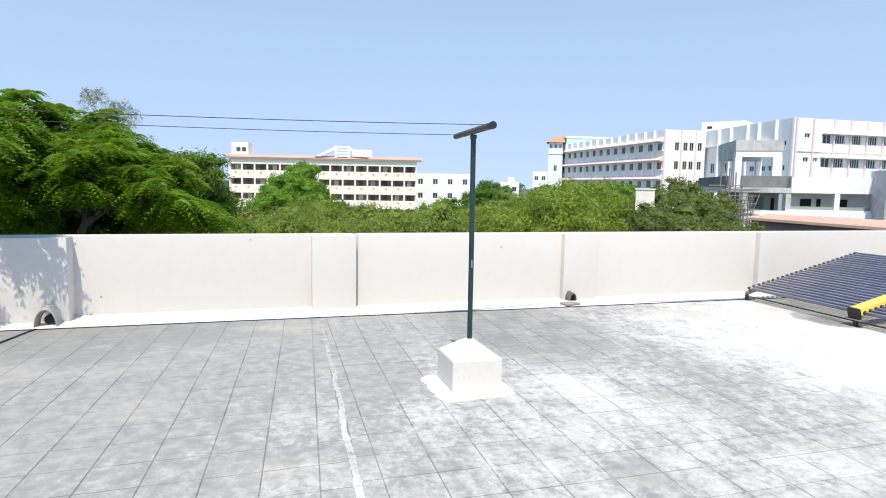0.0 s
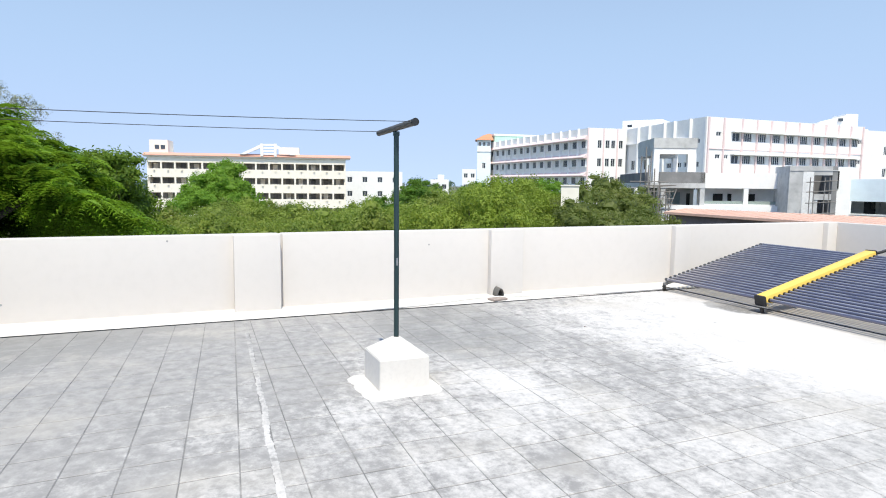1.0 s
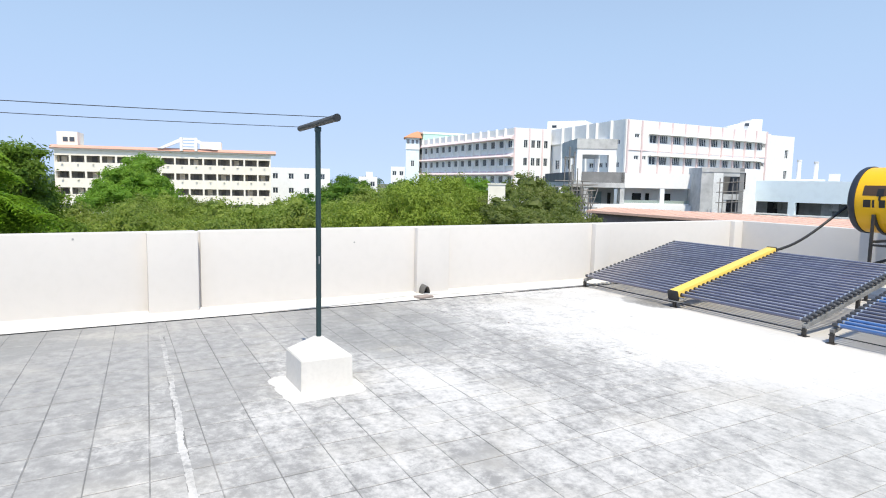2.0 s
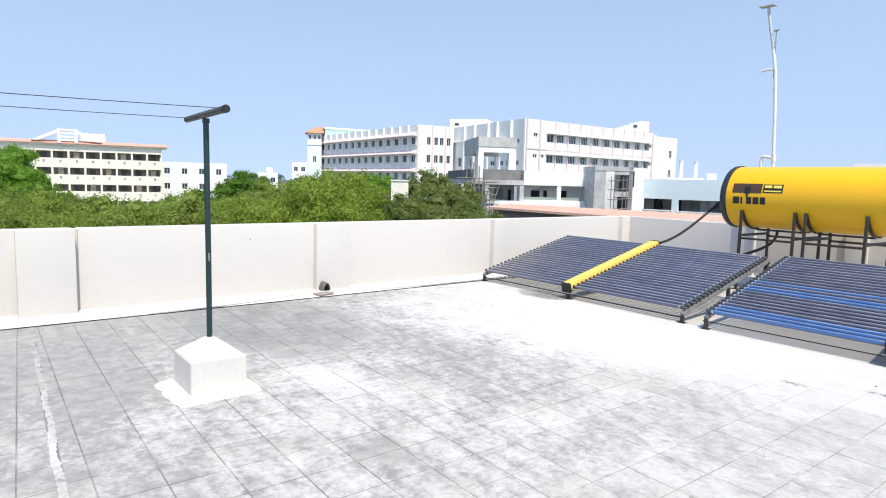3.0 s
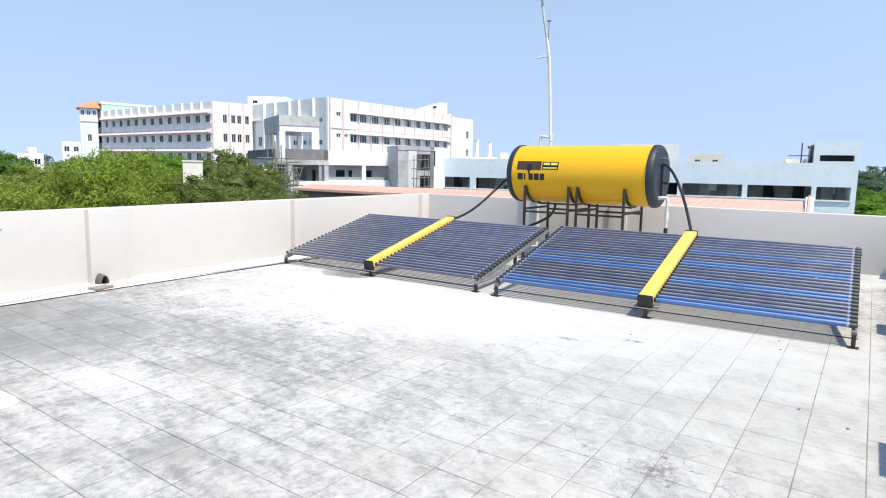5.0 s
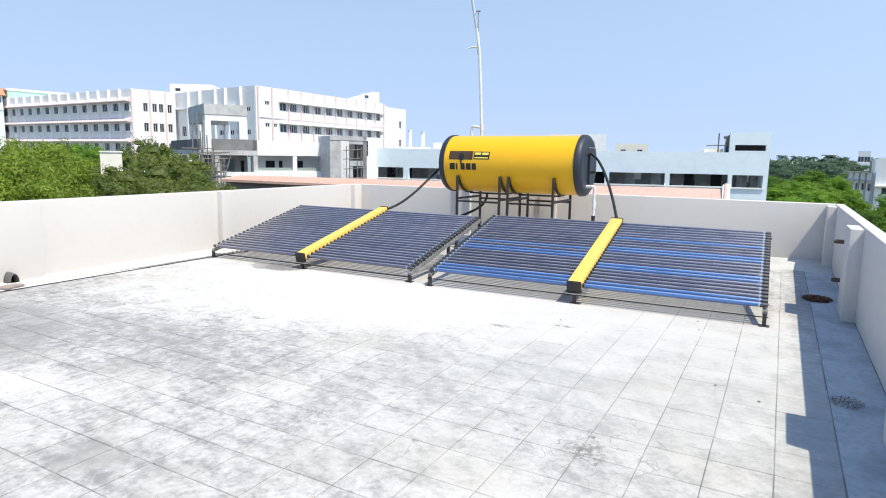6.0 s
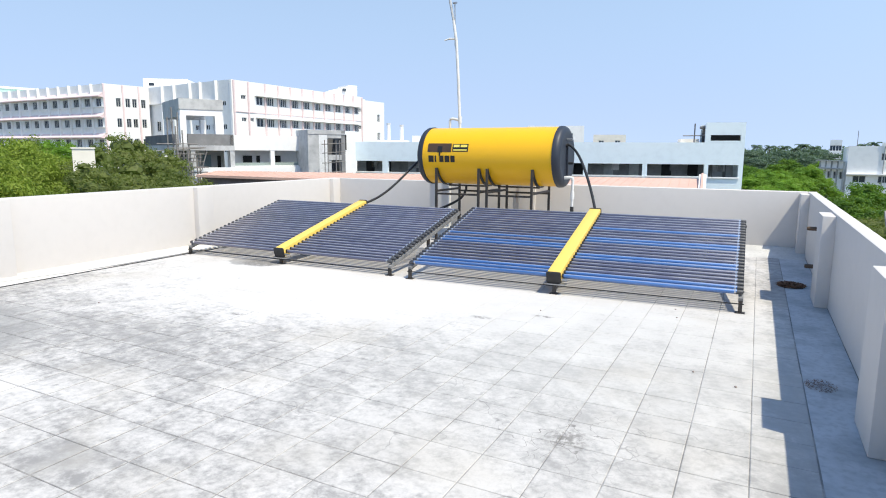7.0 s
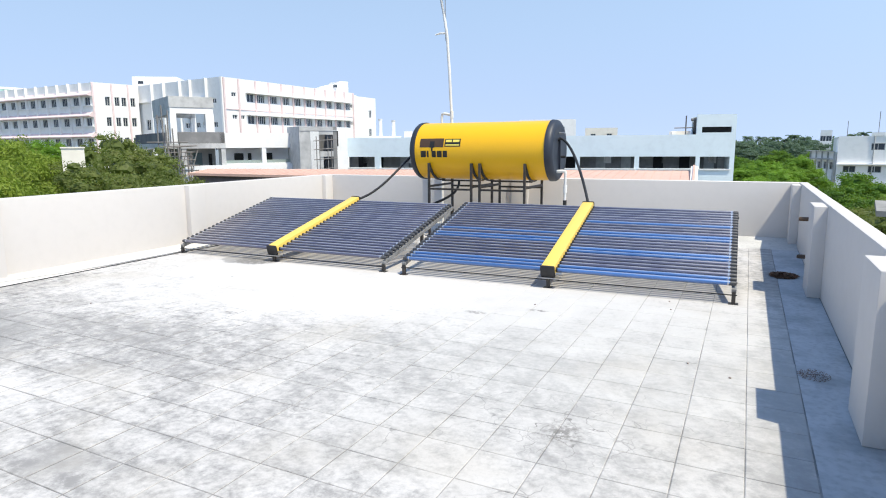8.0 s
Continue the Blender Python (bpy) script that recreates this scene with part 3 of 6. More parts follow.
for y, z, l in ((7.35, 0.67, 0.16), (7.05, 0.27, 0.17)):
    p = part("pipe_stub", bar([(XR + 0.05, y, z), (XR - l + 0.02, y, z), (XR - l, y, z)], [0.024, 0.024, 0.018], 10), RUST, smooth=True)
    tagged(p, "rusty pipe stub sticking out of the parapet", "pipe", "pipe stubs")


# bolt holes and chips in the west parapet
for y, z, r in ((-3.09, 0.24, 0.013), (-1.43, 0.89, 0.012), (1.85, 0.76, 0.012), (6.40, 0.83, 0.009), (6.40, 0.71, 0.008), (6.41, 0.60, 0.008), (6.40, 0.48, 0.008)):
    h = part("bolt_hole", bar([(XL + (0.0 if y < 0 else 0.02), y, z), (XL + (0.003 if y < 0 else 0.023), y, z)], r, 8), SCREED)
    tagged(h, "small dark bolt hole in the parapet plaster", "hole", "bolt holes")

# pebbles on the terrace
for k, (x, y) in enumerate(((-1.42, 5.36), (-1.37, 5.04), (-1.10, 3.54), (-0.82, 3.36), (-2.6, 4.7), (-6.7, 2.9))):
    bm = bmesh.new()
    bmesh.ops.create_icosphere(bm, subdivisions=2, radius=0.009)
    for v in bm.verts:
        v.co *= 1 + 0.35 * noise.noise(v.co * 60 + Vector((k, 0, 0)))
        v.co.z = v.co.z * 0.6 + 0.005
    o = part("pebble", bm, STONE, smooth=True)
    o.location = (x, y, 0)
    tagged(o, "small dark pebble lying on the tiles", "pebble", "pebbles")


def litter(x, y, r, n, seed, big=1.0):
    rng = random.Random(seed)
    bm = bmesh.new()
    for _ in range(n):
        a, d = rng.uniform(0, 6.28), r * math.sqrt(rng.random())
        m = pose(x + d * math.cos(a), y + 1.3 * d * math.sin(a), 0.006 + big * 0.045 * (1 - d / r) * rng.random(), rng.uniform(-35, 35), rng.uniform(-35, 35), rng.uniform(0, 360))
        l, w = big * rng.uniform(0.02, 0.05), big * rng.uniform(0.008, 0.02)
        vs = [bm.verts.new(m @ Vector(c)) for c in ((-l, 0, 0), (0, -w, 0.004), (l, 0, 0), (0, w, 0.004))]
        bm.faces.new(vs)
    return bm


lit = part("leaf_litter", litter(-0.34, 7.2, 0.15, 520, 3, 0.8), DEBRIS)
tagged(lit, "small heap of brown leaf litter in the gutter", "litter", kind="stuff")
lit = part("leaf_litter", litter(-0.31, 3.64, 0.10, 420, 8, 0.16), DEBRIS)
tagged(lit, "thin scatter of brown dirt in the gutter", "litter", kind="stuff")

# ---------------------------------------------------------------- solar collectors
TUBES, TUBE_R = 24, 0.0238
RUN = 2.06


def collector(m, label, WEST, EAST, foot, rise, blue_east=(), blue_west=()):
    """Evacuated-tube collector: a yellow header box up the middle of a sloping frame, tubes to both sides."""
    c = thing("solar_collector", label, "solar collector", m, "solar collectors")
    tilt = Matrix.Translation((0, 0, foot)) @ Matrix.Rotation(math.atan2(rise, 2.0), 4, "X")

    def slope(bm):
        bmesh.ops.transform(bm, matrix=tilt, verts=bm.verts)
        return bm

    # header box with rounded edges
    hdr = part("header_box", slope(boxed(-0.075, 0.075, -0.03, RUN + 0.03, -0.01, 0.115, 0.014)), HEADER, c, "yellow coated header box", True)
    for y0, y1, nm in ((-0.060, -0.02, "header_cap"), (RUN + 0.015, RUN + 0.05, "header_cap")):
        part(nm, slope(boxed(-0.082, 0.082, y0, y1, -0.018, 0.122, 0.022)), BLACK, hdr, "black plastic header end cap", True)
    # tubes, with a cup at the outer end and a seal at the header
    for side, reach, blues in ((1, EAST, blue_east), (-1, WEST, blue_west)):
        length = reach - 0.06
        tube = cup = ring = tip = None
        for k in range(TUBES):
            y = 0.03 + (RUN - 0.06) * k / (TUBES - 1)
            at = tilt @ Matrix.Translation((0, y, 0.05)) @ Matrix.Rotation(0 if side > 0 else math.pi, 4, "Z")
            if tube is None:
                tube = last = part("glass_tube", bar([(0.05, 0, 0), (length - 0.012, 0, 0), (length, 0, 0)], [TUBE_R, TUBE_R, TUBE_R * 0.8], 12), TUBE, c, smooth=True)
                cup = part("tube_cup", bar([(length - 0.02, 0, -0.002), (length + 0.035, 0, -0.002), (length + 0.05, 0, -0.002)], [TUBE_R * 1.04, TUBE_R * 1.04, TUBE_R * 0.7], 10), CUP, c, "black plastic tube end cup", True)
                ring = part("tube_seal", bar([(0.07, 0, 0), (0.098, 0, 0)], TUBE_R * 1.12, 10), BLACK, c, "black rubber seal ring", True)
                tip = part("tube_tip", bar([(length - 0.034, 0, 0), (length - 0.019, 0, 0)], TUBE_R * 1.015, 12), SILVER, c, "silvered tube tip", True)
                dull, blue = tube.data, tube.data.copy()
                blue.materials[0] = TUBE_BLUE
                for o in (tube, cup, ring, tip):
                    o.matrix_basis = at
            else:
                last = again(tube, at, c)
                again(cup, at, c)
                again(ring, at, c)
                again(tip, at, c)
            last.data = blue if k in blues else dull
    # frame: end rails, cross rails and legs
    for x in (-WEST + 0.03, EAST - 0.03):
        part("end_rail", slope(boxed(x - 0.022, x + 0.022, -0.03, RUN + 0.03, -0.03, 0.012)), RAIL, c, "weathered galvanised end rail")
    part("front_rail", slope(boxed(-WEST, EAST, -0.046, -0.036, -0.049, -0.041)), BLACK, c)
    part("back_rail", slope(boxed(-WEST, EAST, RUN + 0.005, RUN + 0.03, -0.045, -0.02)), STEEL, c)
    part("middle_rail", slope(boxed(-WEST + 0.06, EAST - 0.06, RUN * 0.5, RUN * 0.5 + 0.03, -0.045, -0.02)), STEEL, c)
    for x in (-WEST + 0.03, 0.0, EAST - 0.03):
        for y in (-0.02, RUN * 0.5 + 0.015, RUN + 0.015):
            top = tilt @ Vector((x, y, -0.02))
            leg = part("leg", boxed(x - 0.018, x + 0.018, top.y - 0.018, top.y + 0.018, 0.004, top.z), STEEL, c)
            part("foot_plate", boxed(x - 0.045, x + 0.045, top.y - 0.04, top.y + 0.04, 0.0, 0.006), STEEL, leg)
    # bracket below the header's foot
    part("header_bracket", boxed(-0.10, 0.13, -0.075, 0.02, foot - 0.036, foot - 0.026), ZINC, c, "bare metal bracket")
    part("drain_plug", bar([(0.085, -0.03, foot + 0.02), (0.15, -0.03, foot + 0.02)], 0.013, 8), ZINC, c)
    return c


PA = pose(-6.57, 5.52, 0, 0, 0, 0.0)
PB = pose(-2.70, 5.50, 0, 0, 0, 1.2)
collector(PA, "black-framed evacuated-tube solar collector with a yellow header, dull dark tubes", 1.775, 1.775, 0.118, 0.495)
collector(PB, "black-framed evacuated-tube solar collector with a yellow header, several bluer tubes", 1.83, 1.885, 0.145, 0.512, (0, 1, 6, 7, 12, 13, 17), (0, 1, 2, 9, 10, 12))

# ---------------------------------------------------------------- hot water tank on its stand
TX0, TX1, TY, TZ, TR = -6.07, -3.63, 9.02, 1.455, 0.485
tank = thing("water_tank", "large yellow insulated hot water tank with dark end caps", "water tank", pose(TX0, TY, TZ))
TL = TX1 - TX0
part("shell", lathe([(0.03, TR - 0.01), (0.035, TR), (TL - 0.035, TR), (TL - 0.03, TR - 0.01)], 72), YELLOW, tank, smooth=True)
for x, s in ((0.0, -1), (TL, 1)):
    cap = part("end_cap", lathe([(x + s * 0.045, TR * 0.55), (x + s * 0.05, TR * 0.80), (x + s * 0.055, TR * 0.9), (x + s * 0.03, TR * 0.985), (x, TR + 0.012), (x - s * 0.05, TR + 0.016), (x - s * 0.065, TR + 0.016), (x - s * 0.07, TR + 0.004)] if s > 0 else [(x - 0.045, TR * 0.55), (x - 0.05, TR * 0.80), (x - 0.055, TR * 0.9), (x - 0.03, TR * 0.985), (x, TR + 0.012), (x + 0.05, TR + 0.016), (x + 0.065, TR + 0.016), (x + 0.07, TR + 0.004)], 72), CAP, tank, "dark blue-grey moulded end cap", True)
# moulding and pipe sockets on the east cap
part("cap_ridge", boxed(TL + 0.045, TL + 0.075, -0.02, 0.02, -0.30, 0.20, 0.008), CAP, tank, smooth=True)
part("socket", bar([(TL + 0.04, 0.0, 0.28), (TL + 0.13, 0.0, 0.28)], 0.018, 10), ZINC, tank, smooth=True)
part("socket", bar([(TL + 0.04, 0.02, -0.10), (TL + 0.15, 0.02, -0.10)], 0.022, 10), BLACK, tank, smooth=True)
part("socket", bar([(TL + 0.04, -0.05, 0.18), (TL + 0.08, -0.05, 0.18)], 0.03, 10), BLACK, tank, smooth=True)


def on_shell(u0, u1, a0, a1, lift=0.004, n=10):
    """A patch of the shell between two angles (degrees up from level, on the south side)."""
    bm = bmesh.new()
    rows = []
    for i in range(n + 1):
        a = radians(a0 + (a1 - a0) * i / n)
        y, z = -(TR + lift) * math.cos(a), (TR + lift) * math.sin(a)
        rows.append((bm.verts.new((u0, y, z)), bm.verts.new((u1, y, z))))
    for r0, r1 in zip(rows, rows[1:]):
        bm.faces.new((r0[0], r0[1], r1[1], r1[0]))
    return bm


# the maker's mark as plain shapes in its colours
part("label_panel", on_shell(0.17, 0.62, 8, 26, 0.003), LABEL_DARK, tank, "dark brown printed panel")
part("label_emblem", on_shell(0.36, 0.45, 7, 20, 0.005), LABEL_BLACK, tank)
part("label_emblem", on_shell(0.39, 0.42, 0, 8, 0.005), LABEL_BLACK, tank)
part("label_tag", on_shell(0.64, 0.93, 9, 25, 0.003), LABEL_BLACK, tank, "small black and yellow tag")
part("tag_bar", on_shell(0.66, 0.77, 18, 23, 0.005), LABEL_PALE, tank)
part("tag_bar", on_shell(0.79, 0.91, 18, 23, 0.005), LABEL_PALE, tank)
part("tag_bar", on_shell(0.66, 0.91, 11, 13.5, 0.005), LABEL_PALE, tank)
for u0, u1 in ((0.19, 0.29), (0.31, 0.34), (0.40, 0.48), (0.50, 0.59), (0.61, 0.69)):
    part("mark_bar", on_shell(u0, u1, -12, 1, 0.003), LABEL_BLACK, tank, "plain black mark")


def stand(x0, x1):
    """A welded cradle: four posts, rails and two curved straps under the tank."""
    st = thing("tank_stand", "black painted welded steel cradle under the water tank", "stand", pose(0, TY, 0), "tank stands")
    for x in (x0, x1):
        for y, h in ((-0.475, TZ - 0.20), (0.475, TZ - 0.20)):
            leg = part("leg", boxed(x - 0.018, x + 0.018, y - 0.018, y + 0.018, 0.004, h), STEEL, st)
            part("foot_plate", boxed(x - 0.06, x + 0.06, y - 0.06, y + 0.06, 0.0, 0.008), STEEL, leg)
        bm = bmesh.new()
        n = 18
        pts = [(y, z) for y, z in ((-(TR + 0.012) * math.cos(radians(a)), TZ + (TR + 0.012) * math.sin(radians(a))) for a in [-24 - 132 * i / n for i in range(n + 1)])]
        rows = []
        for i, (y, z) in enumerate(pts):
            k = (TR + 0.03) / (TR + 0.012)
            rows.append([bm.verts.new((x + dx, y * f, TZ + (z - TZ) * f)) for dx, f in ((-0.022, 1), (0.022, 1), (0.022, k), (-0.022, k))])
        for r0, r1 in zip(rows, rows[1:]):
            for j in range(4):
                bm.faces.new((r0[j], r0[(j + 1) % 4], r1[(j + 1) % 4], r1[j]))
        part("cradle_strap", bm, STEEL, st)
        for z in (0.86,):
            part("side_rail", boxed(x - 0.018, x + 0.018, -0.455, 0.455, z - 0.018, z + 0.018), STEEL, st)
    for y in (-0.475, 0.475):
        part("cross_rail", boxed(x0 + 0.022, x1 - 0.022, y - 0.016, y + 0.016, 0.80, 0.832), STEEL, st)
    part("cross_rail", boxed(x0 + 0.022, x1 - 0.022, -0.016, 0.016, 0.925, 0.955), STEEL, st)
    return st


stand(-5.73, -4.94)
stand(-4.79, -4.01)

# vent mast behind the tank
mast = thing("vent_mast", "tall slightly bent white plastic vent pipe rising behind the tank", "pipe", pose(-5.895, YB - 0.11, 0.02))
part("mast_pipe", bar([(0.0, 0, 0.0), (0.0, 0, 1.0), (0.0, 0, 2.0), (-0.045, 0, 2.9), (-0.09, 0, 3.54), (-0.15, 0, 3.92)], 0.027, 12), PVC, mast, smooth=True)
part("mast_tip", bar([(-0.145, 0, 3.88), (-0.23, 0, 4.3), (-0.29, 0, 4.64)], 0.024, 12), MAST_GREY, mast, "greyed thinner upper length", True)
part("mast_top", boxed(-0.42, -0.17, -0.06, 0.06, 4.64, 4.665, 0.006), MAST_GREY, mast)
part("side_rod", bar([(-0.115, 0.0, 3.45), (-0.12, 0, 3.9), (-0.125, 0, 4.22)], 0.010, 8), ZINC, mast, smooth=True)
part("rod_cap", boxed(-0.165, -0.085, -0.02, 0.02, 4.215, 4.235), ZINC, mast)
part("side_arm", bar([(-0.09, 0, 3.585), (-0.22, -0.02, 3.59), (-0.315, -0.04, 3.565)], [0.020, 0.018, 0.012], 8), PVC, mast, smooth=True)
part("elbow_pipe", bar([(0.0, 0, 2.10), (-0.14, -0.02, 2.125), (-0.19, -0.02, 2.12), (-0.20, -0.02, 2.08), (-0.20, -0.02, 0.01)], 0.026, 10), PVC, mast, smooth=True)
part("coupling", bar([(0.0, 0, 2.04), (0.0, 0, 2.17)], 0.034, 12), PVC, mast, smooth=True)


def hose(name, label, pts, r, mat=BLACK):
    o = part(name, bar(pts, r, 10), mat, smooth=True)
    return tagged(o, label, "hose")


A_TOP = PA @ Vector((0.02, 2.03, 0.685))
B_TOP = PB @ Vector((0, 2.03, 0.72))
hose("hot_water_hose", "thick black hose from the collector header up to the tank", bent(A_TOP, A_TOP + Vector((0.2, 0.45, 0.10)), (TX0 - 0.55, TY - 0.1, 1.10), (TX0 - 0.02, TY - 0.02, TZ + 0.10)), 0.020)
hose("hot_water_hose", "thick black hose from the collector header up to the tank", bent(B_TOP, B_TOP + Vector((-0.15, 0.35, 0.30)), (TX1 + 0.30, TY - 0.10, TZ + 0.14), (TX1 + 0.07, TY - 0.05, TZ + 0.20)), 0.020)
hose("cold_water_hose", "black hose drooping below the tank to the floor", bent((-5.35, TY - 0.05, 0.95), (-5.35, TY - 0.05, 0.55), (-5.9, TY - 0.2, 0.62), (-6.7, TY - 0.35, 0.02)), 0.022)

riser = thing("cold_water_riser", "white plastic water pipe with a valve below the tank cap", "pipe", pose(TX1 + 0.05, TY - 0.12, 0))
part("elbow", bar([(-0.02, 0, 1.12), (0.10, 0, 1.13), (0.135, 0, 1.12), (0.14, 0, 1.08)], 0.026, 10), PVC, riser, smooth=True)
part("pipe", bar([(0.14, 0, 1.10), (0.14, 0, 0.62)], 0.021, 10), PVC, riser, smooth=True)
part("coupling", bar([(0.14, 0, 0.90), (0.14, 0, 0.78)], 0.032, 10), PVC, riser, smooth=True)
part("valve", bar([(0.14, 0, 0.66), (0.14, 0, 0.54)], 0.030, 10), BLACK, riser, "black valve body", True)
part("lower_pipe", bar([(0.14, 0, 0.55), (0.14, 0, 0.03)], 0.018, 10), PVC, riser, smooth=True)

# ---------------------------------------------------------------- ground and the buildings beyond
gm = bpy.data.meshes.new("ground")
gm.from_pydata([(-2500, -2500, GROUND_Z), (2500, -2500, GROUND_Z), (2500, 2500, GROUND_Z), (-2500, 2500, GROUND_Z)], [], [(0, 1, 2, 3)])
gm.materials.append(GROUND)
tagged(new("ground", gm), "dry grassy ground far below the terrace", "ground", kind="structure")
# the storeys below the terrace
below = part("wall_below", boxed(XL - 0.2, XR + 0.22, YF - 0.2, YB + 0.2, GROUND_Z, -0.30), WALL_WHITE)
tagged(below, "plain white walls of the building under the terrace", "wall", kind="structure")

window_meshes = {}


def window_pair(w, h, style):
    """Meshes of a recessed window: dark pane and its frame."""
    key = (round(w, 2), round(h, 2), style)
    if key not in window_meshes:
        pane, fr = bmesh.new(), bmesh.new()
        box(pane, -w / 2, w / 2, 0.16, 0.20, 0, h)
        t = 0.07
        for x0, x1, z0, z1 in ((-w / 2, -w / 2 + t, 0, h), (w / 2 - t, w / 2, 0, h), (-w / 2, w / 2, 0, t), (-w / 2, w / 2, h - t, h)):
            box(fr, x0, x1, 0.10, 0.155, z0, z1)
        for k in range(1, 4 if w > 1.5 else 2):
            x = -w / 2 + w * k / (4 if w > 1.5 else 2)
            box(fr, x - t / 2, x + t / 2, 0.10, 0.155, 0, h)
        made = []
        for nm, b, mat in (("window", pane, WINDOW), ("window_frame", fr, WALL_GREY if style == "dark" else WALL_WHITE)):
            me = bpy.data.meshes.new(nm)
            b.to_mesh(me)
            b.free()
            me.materials.append(mat)
            made.append(me)
        window_meshes[key] = made
    return window_meshes[key]


def facade(parent, ox, oy, ang, length, z0, z1, openings, mat, thick=0.35, glazed=True, style="white", inside=None):
    """A wall that runs from (ox, oy) at the angle, facing to its right, with openings (u0, u1, low, high) cut through it."""
    m = pose(ox, oy, 0, 0, 0, ang)
    us = sorted({0.0, length} | {u for o in openings for u in o[:2]})
    zs = sorted({z0, z1} | {z for o in openings for z in o[2:4]})
    bm = bmesh.new()
    for za, zb in zip(zs, zs[1:]):
        for ua, ub in zip(us, us[1:]):
            um, zm = (ua + ub) / 2, (za + zb) / 2
            if not any(o[0] < um < o[1] and o[2] < zm < o[3] for o in openings):
                box(bm, ua, ub, 0, thick, za, zb)
    # weld the cells into one wall and take out the faces between them
    bmesh.ops.remove_doubles(bm, verts=bm.verts, dist=0.001)
    sides = {}
    for f in bm.faces:
        sides.setdefault(frozenset(f.verts), []).append(f)
    bmesh.ops.delete(bm, geom=[f for same in sides.values() if len(same) > 1 for f in same], context="FACES")
    w = part("wall", bm, mat, parent)
    w.matrix_basis = m
    if glazed:
        for u0, u1, za, zb in openings:
            pane, fr = window_pair(u1 - u0, zb - za, style)
            o = new("window", pane)
            o.parent, o.matrix_basis = w, Matrix.Translation(((u0 + u1) / 2, 0, za))
            # frames hang under the building as parts of their own
            o = new("window_frame", fr)
            o.parent, o.matrix_basis = w, Matrix.Translation(((u0 + u1) / 2, 0, za))
    return w


def fins(parent, ox, oy, ang, us, z0, z1, depth, width, mat, name="fin"):
    first = None
    for u in us:
        at = pose(ox, oy, 0, 0, 0, ang) @ Matrix.Translation((u, 0, 0))
        if first is None:
            first = part(name, boxed(-width / 2, width / 2, -depth, 0.0, z0, z1), mat, parent)
            first.matrix_basis = at
        else:
            again(first, at, parent)


def ledge(parent, ox, oy, ang, u0, u1, z0, z1, depth, mat, name="ledge"):
    o = part(name, boxed(u0, u1, -depth, 0.0, z0, z1), mat, parent)
    o.matrix_basis = pose(ox, oy, 0, 0, 0, ang)
    return o


def solid(parent, name, x0, x1, y0, y1, z0, z1, mat, label=""):
    return part(name, boxed(x0, x1, y0, y1, z0, z1), mat, parent, label)


# --- large white college building, four storeys above the trees, with a long wing
ROOF = 11.6


def polar(az, d):
    """The point at a bearing (degrees west of north) and distance from the terrace's south-east end."""
    return -0.81 - d * math.sin(radians(az)), -1.07 + d * math.cos(radians(az))


def run(p, q):
    """Angle and length of the straight line between two points of the plan."""
    return math.degrees(math.atan2(q[1] - p[1], q[0] - p[0])), math.hypot(q[0] - p[0], q[1] - p[1])


col = thing("college_building", "large white building with pink ribs and rows of dark windows", "building")
rows = ((8.25, 9.53), (4.95, 6.24), (1.55, 2.85))
MX, MY, ML = -70.5, 69.0, 34.2
SW = (-94.2, 73.2)
part("core", prism([(SW[0] + 0.3, SW[1] + 0.5), (MX - 0.4, MY + 0.45), (MX - 0.4, MY + ML), (MX - 18, MY + ML)], GROUND_Z, ROOF - 0.4, "z"), WALL_WHITE, col)
bays = [7.3 + 3.0 * k for k in range(9)]
ops = [(u, u + 1.75, a, b) for u in bays for a, b in rows] + [(5.1, 6.6, a, b) for a, b in rows]
ops += [(1.9, 2.9, a + 0.65, b) for a, b in rows] + [(3.7, 4.5, a + 0.7, b) for a, b in rows[1:]] + [(ML - 1.2, ML - 0.4, a + 0.5, b - 0.1) for a, b in rows]
facade(col, MX, MY, 90, ML, GROUND_Z, ROOF, ops, WALL_WHITE)
fins(col, MX, MY, 90, [0.35, 3.3] + [u - 0.35 for u in bays] + [bays[-1] + 2.6], -2.0, ROOF - 0.05, 0.22, 0.26, PINK)
for a, b in rows:
    ledge(col, MX, MY, 90, 4.8, ML - 1.5, b + 0.02, b + 0.16, 0.7, WALL_WHITE)
ledge(col, MX, MY, 90, 0.5, ML - 0.3, 7.0, 7.12, 0.10, PINK, "band")
ang, length = run(SW, (MX, MY))
facade(col, *SW, ang, length - 0.36, GROUND_Z, ROOF, [(u, u + w, a, b) for u, w in ((14.2, 1.3), (17.1, 1.1), (18.9, 1.1), (21.5, 1.1)) for a, b in ((7.9, 8.6), (4.4, 5.2), (1.0, 1.8))] + [(u, u + 1.3, 4.3, 6.0) for u in (3.0, 6.6, 9.8)], WALL_WHITE)
fins(col, *SW, ang, (1.0, 5.6, 9.1, 13.6, 16.4, 20.5), -2, ROOF + 0.02, 0.45, 0.28, WALL_WHITE)
for u0, u1 in ((1.2, 5.4), (5.8, 8.9), (9.3, 13.4), (13.8, 16.2), (16.6, 20.3)):
    ledge(col, *SW, ang, u0, u1, 8.72, 8.86, 0.4, WALL_WHITE, "sunshade")


def block_at(parent, name, az0, d0, az1, d1, depth, z0, z1, mat, label=""):
    """A straight-sided block whose front runs between two bearings."""
    p, q = polar(az0, d0), polar(az1, d1)
    a, l = run(p, q)
    o = part(name, boxed(0, l, 0, depth, z0, z1), mat, parent, label)
    o.matrix_basis = pose(*p, 0, 0, 0, a)
    return o


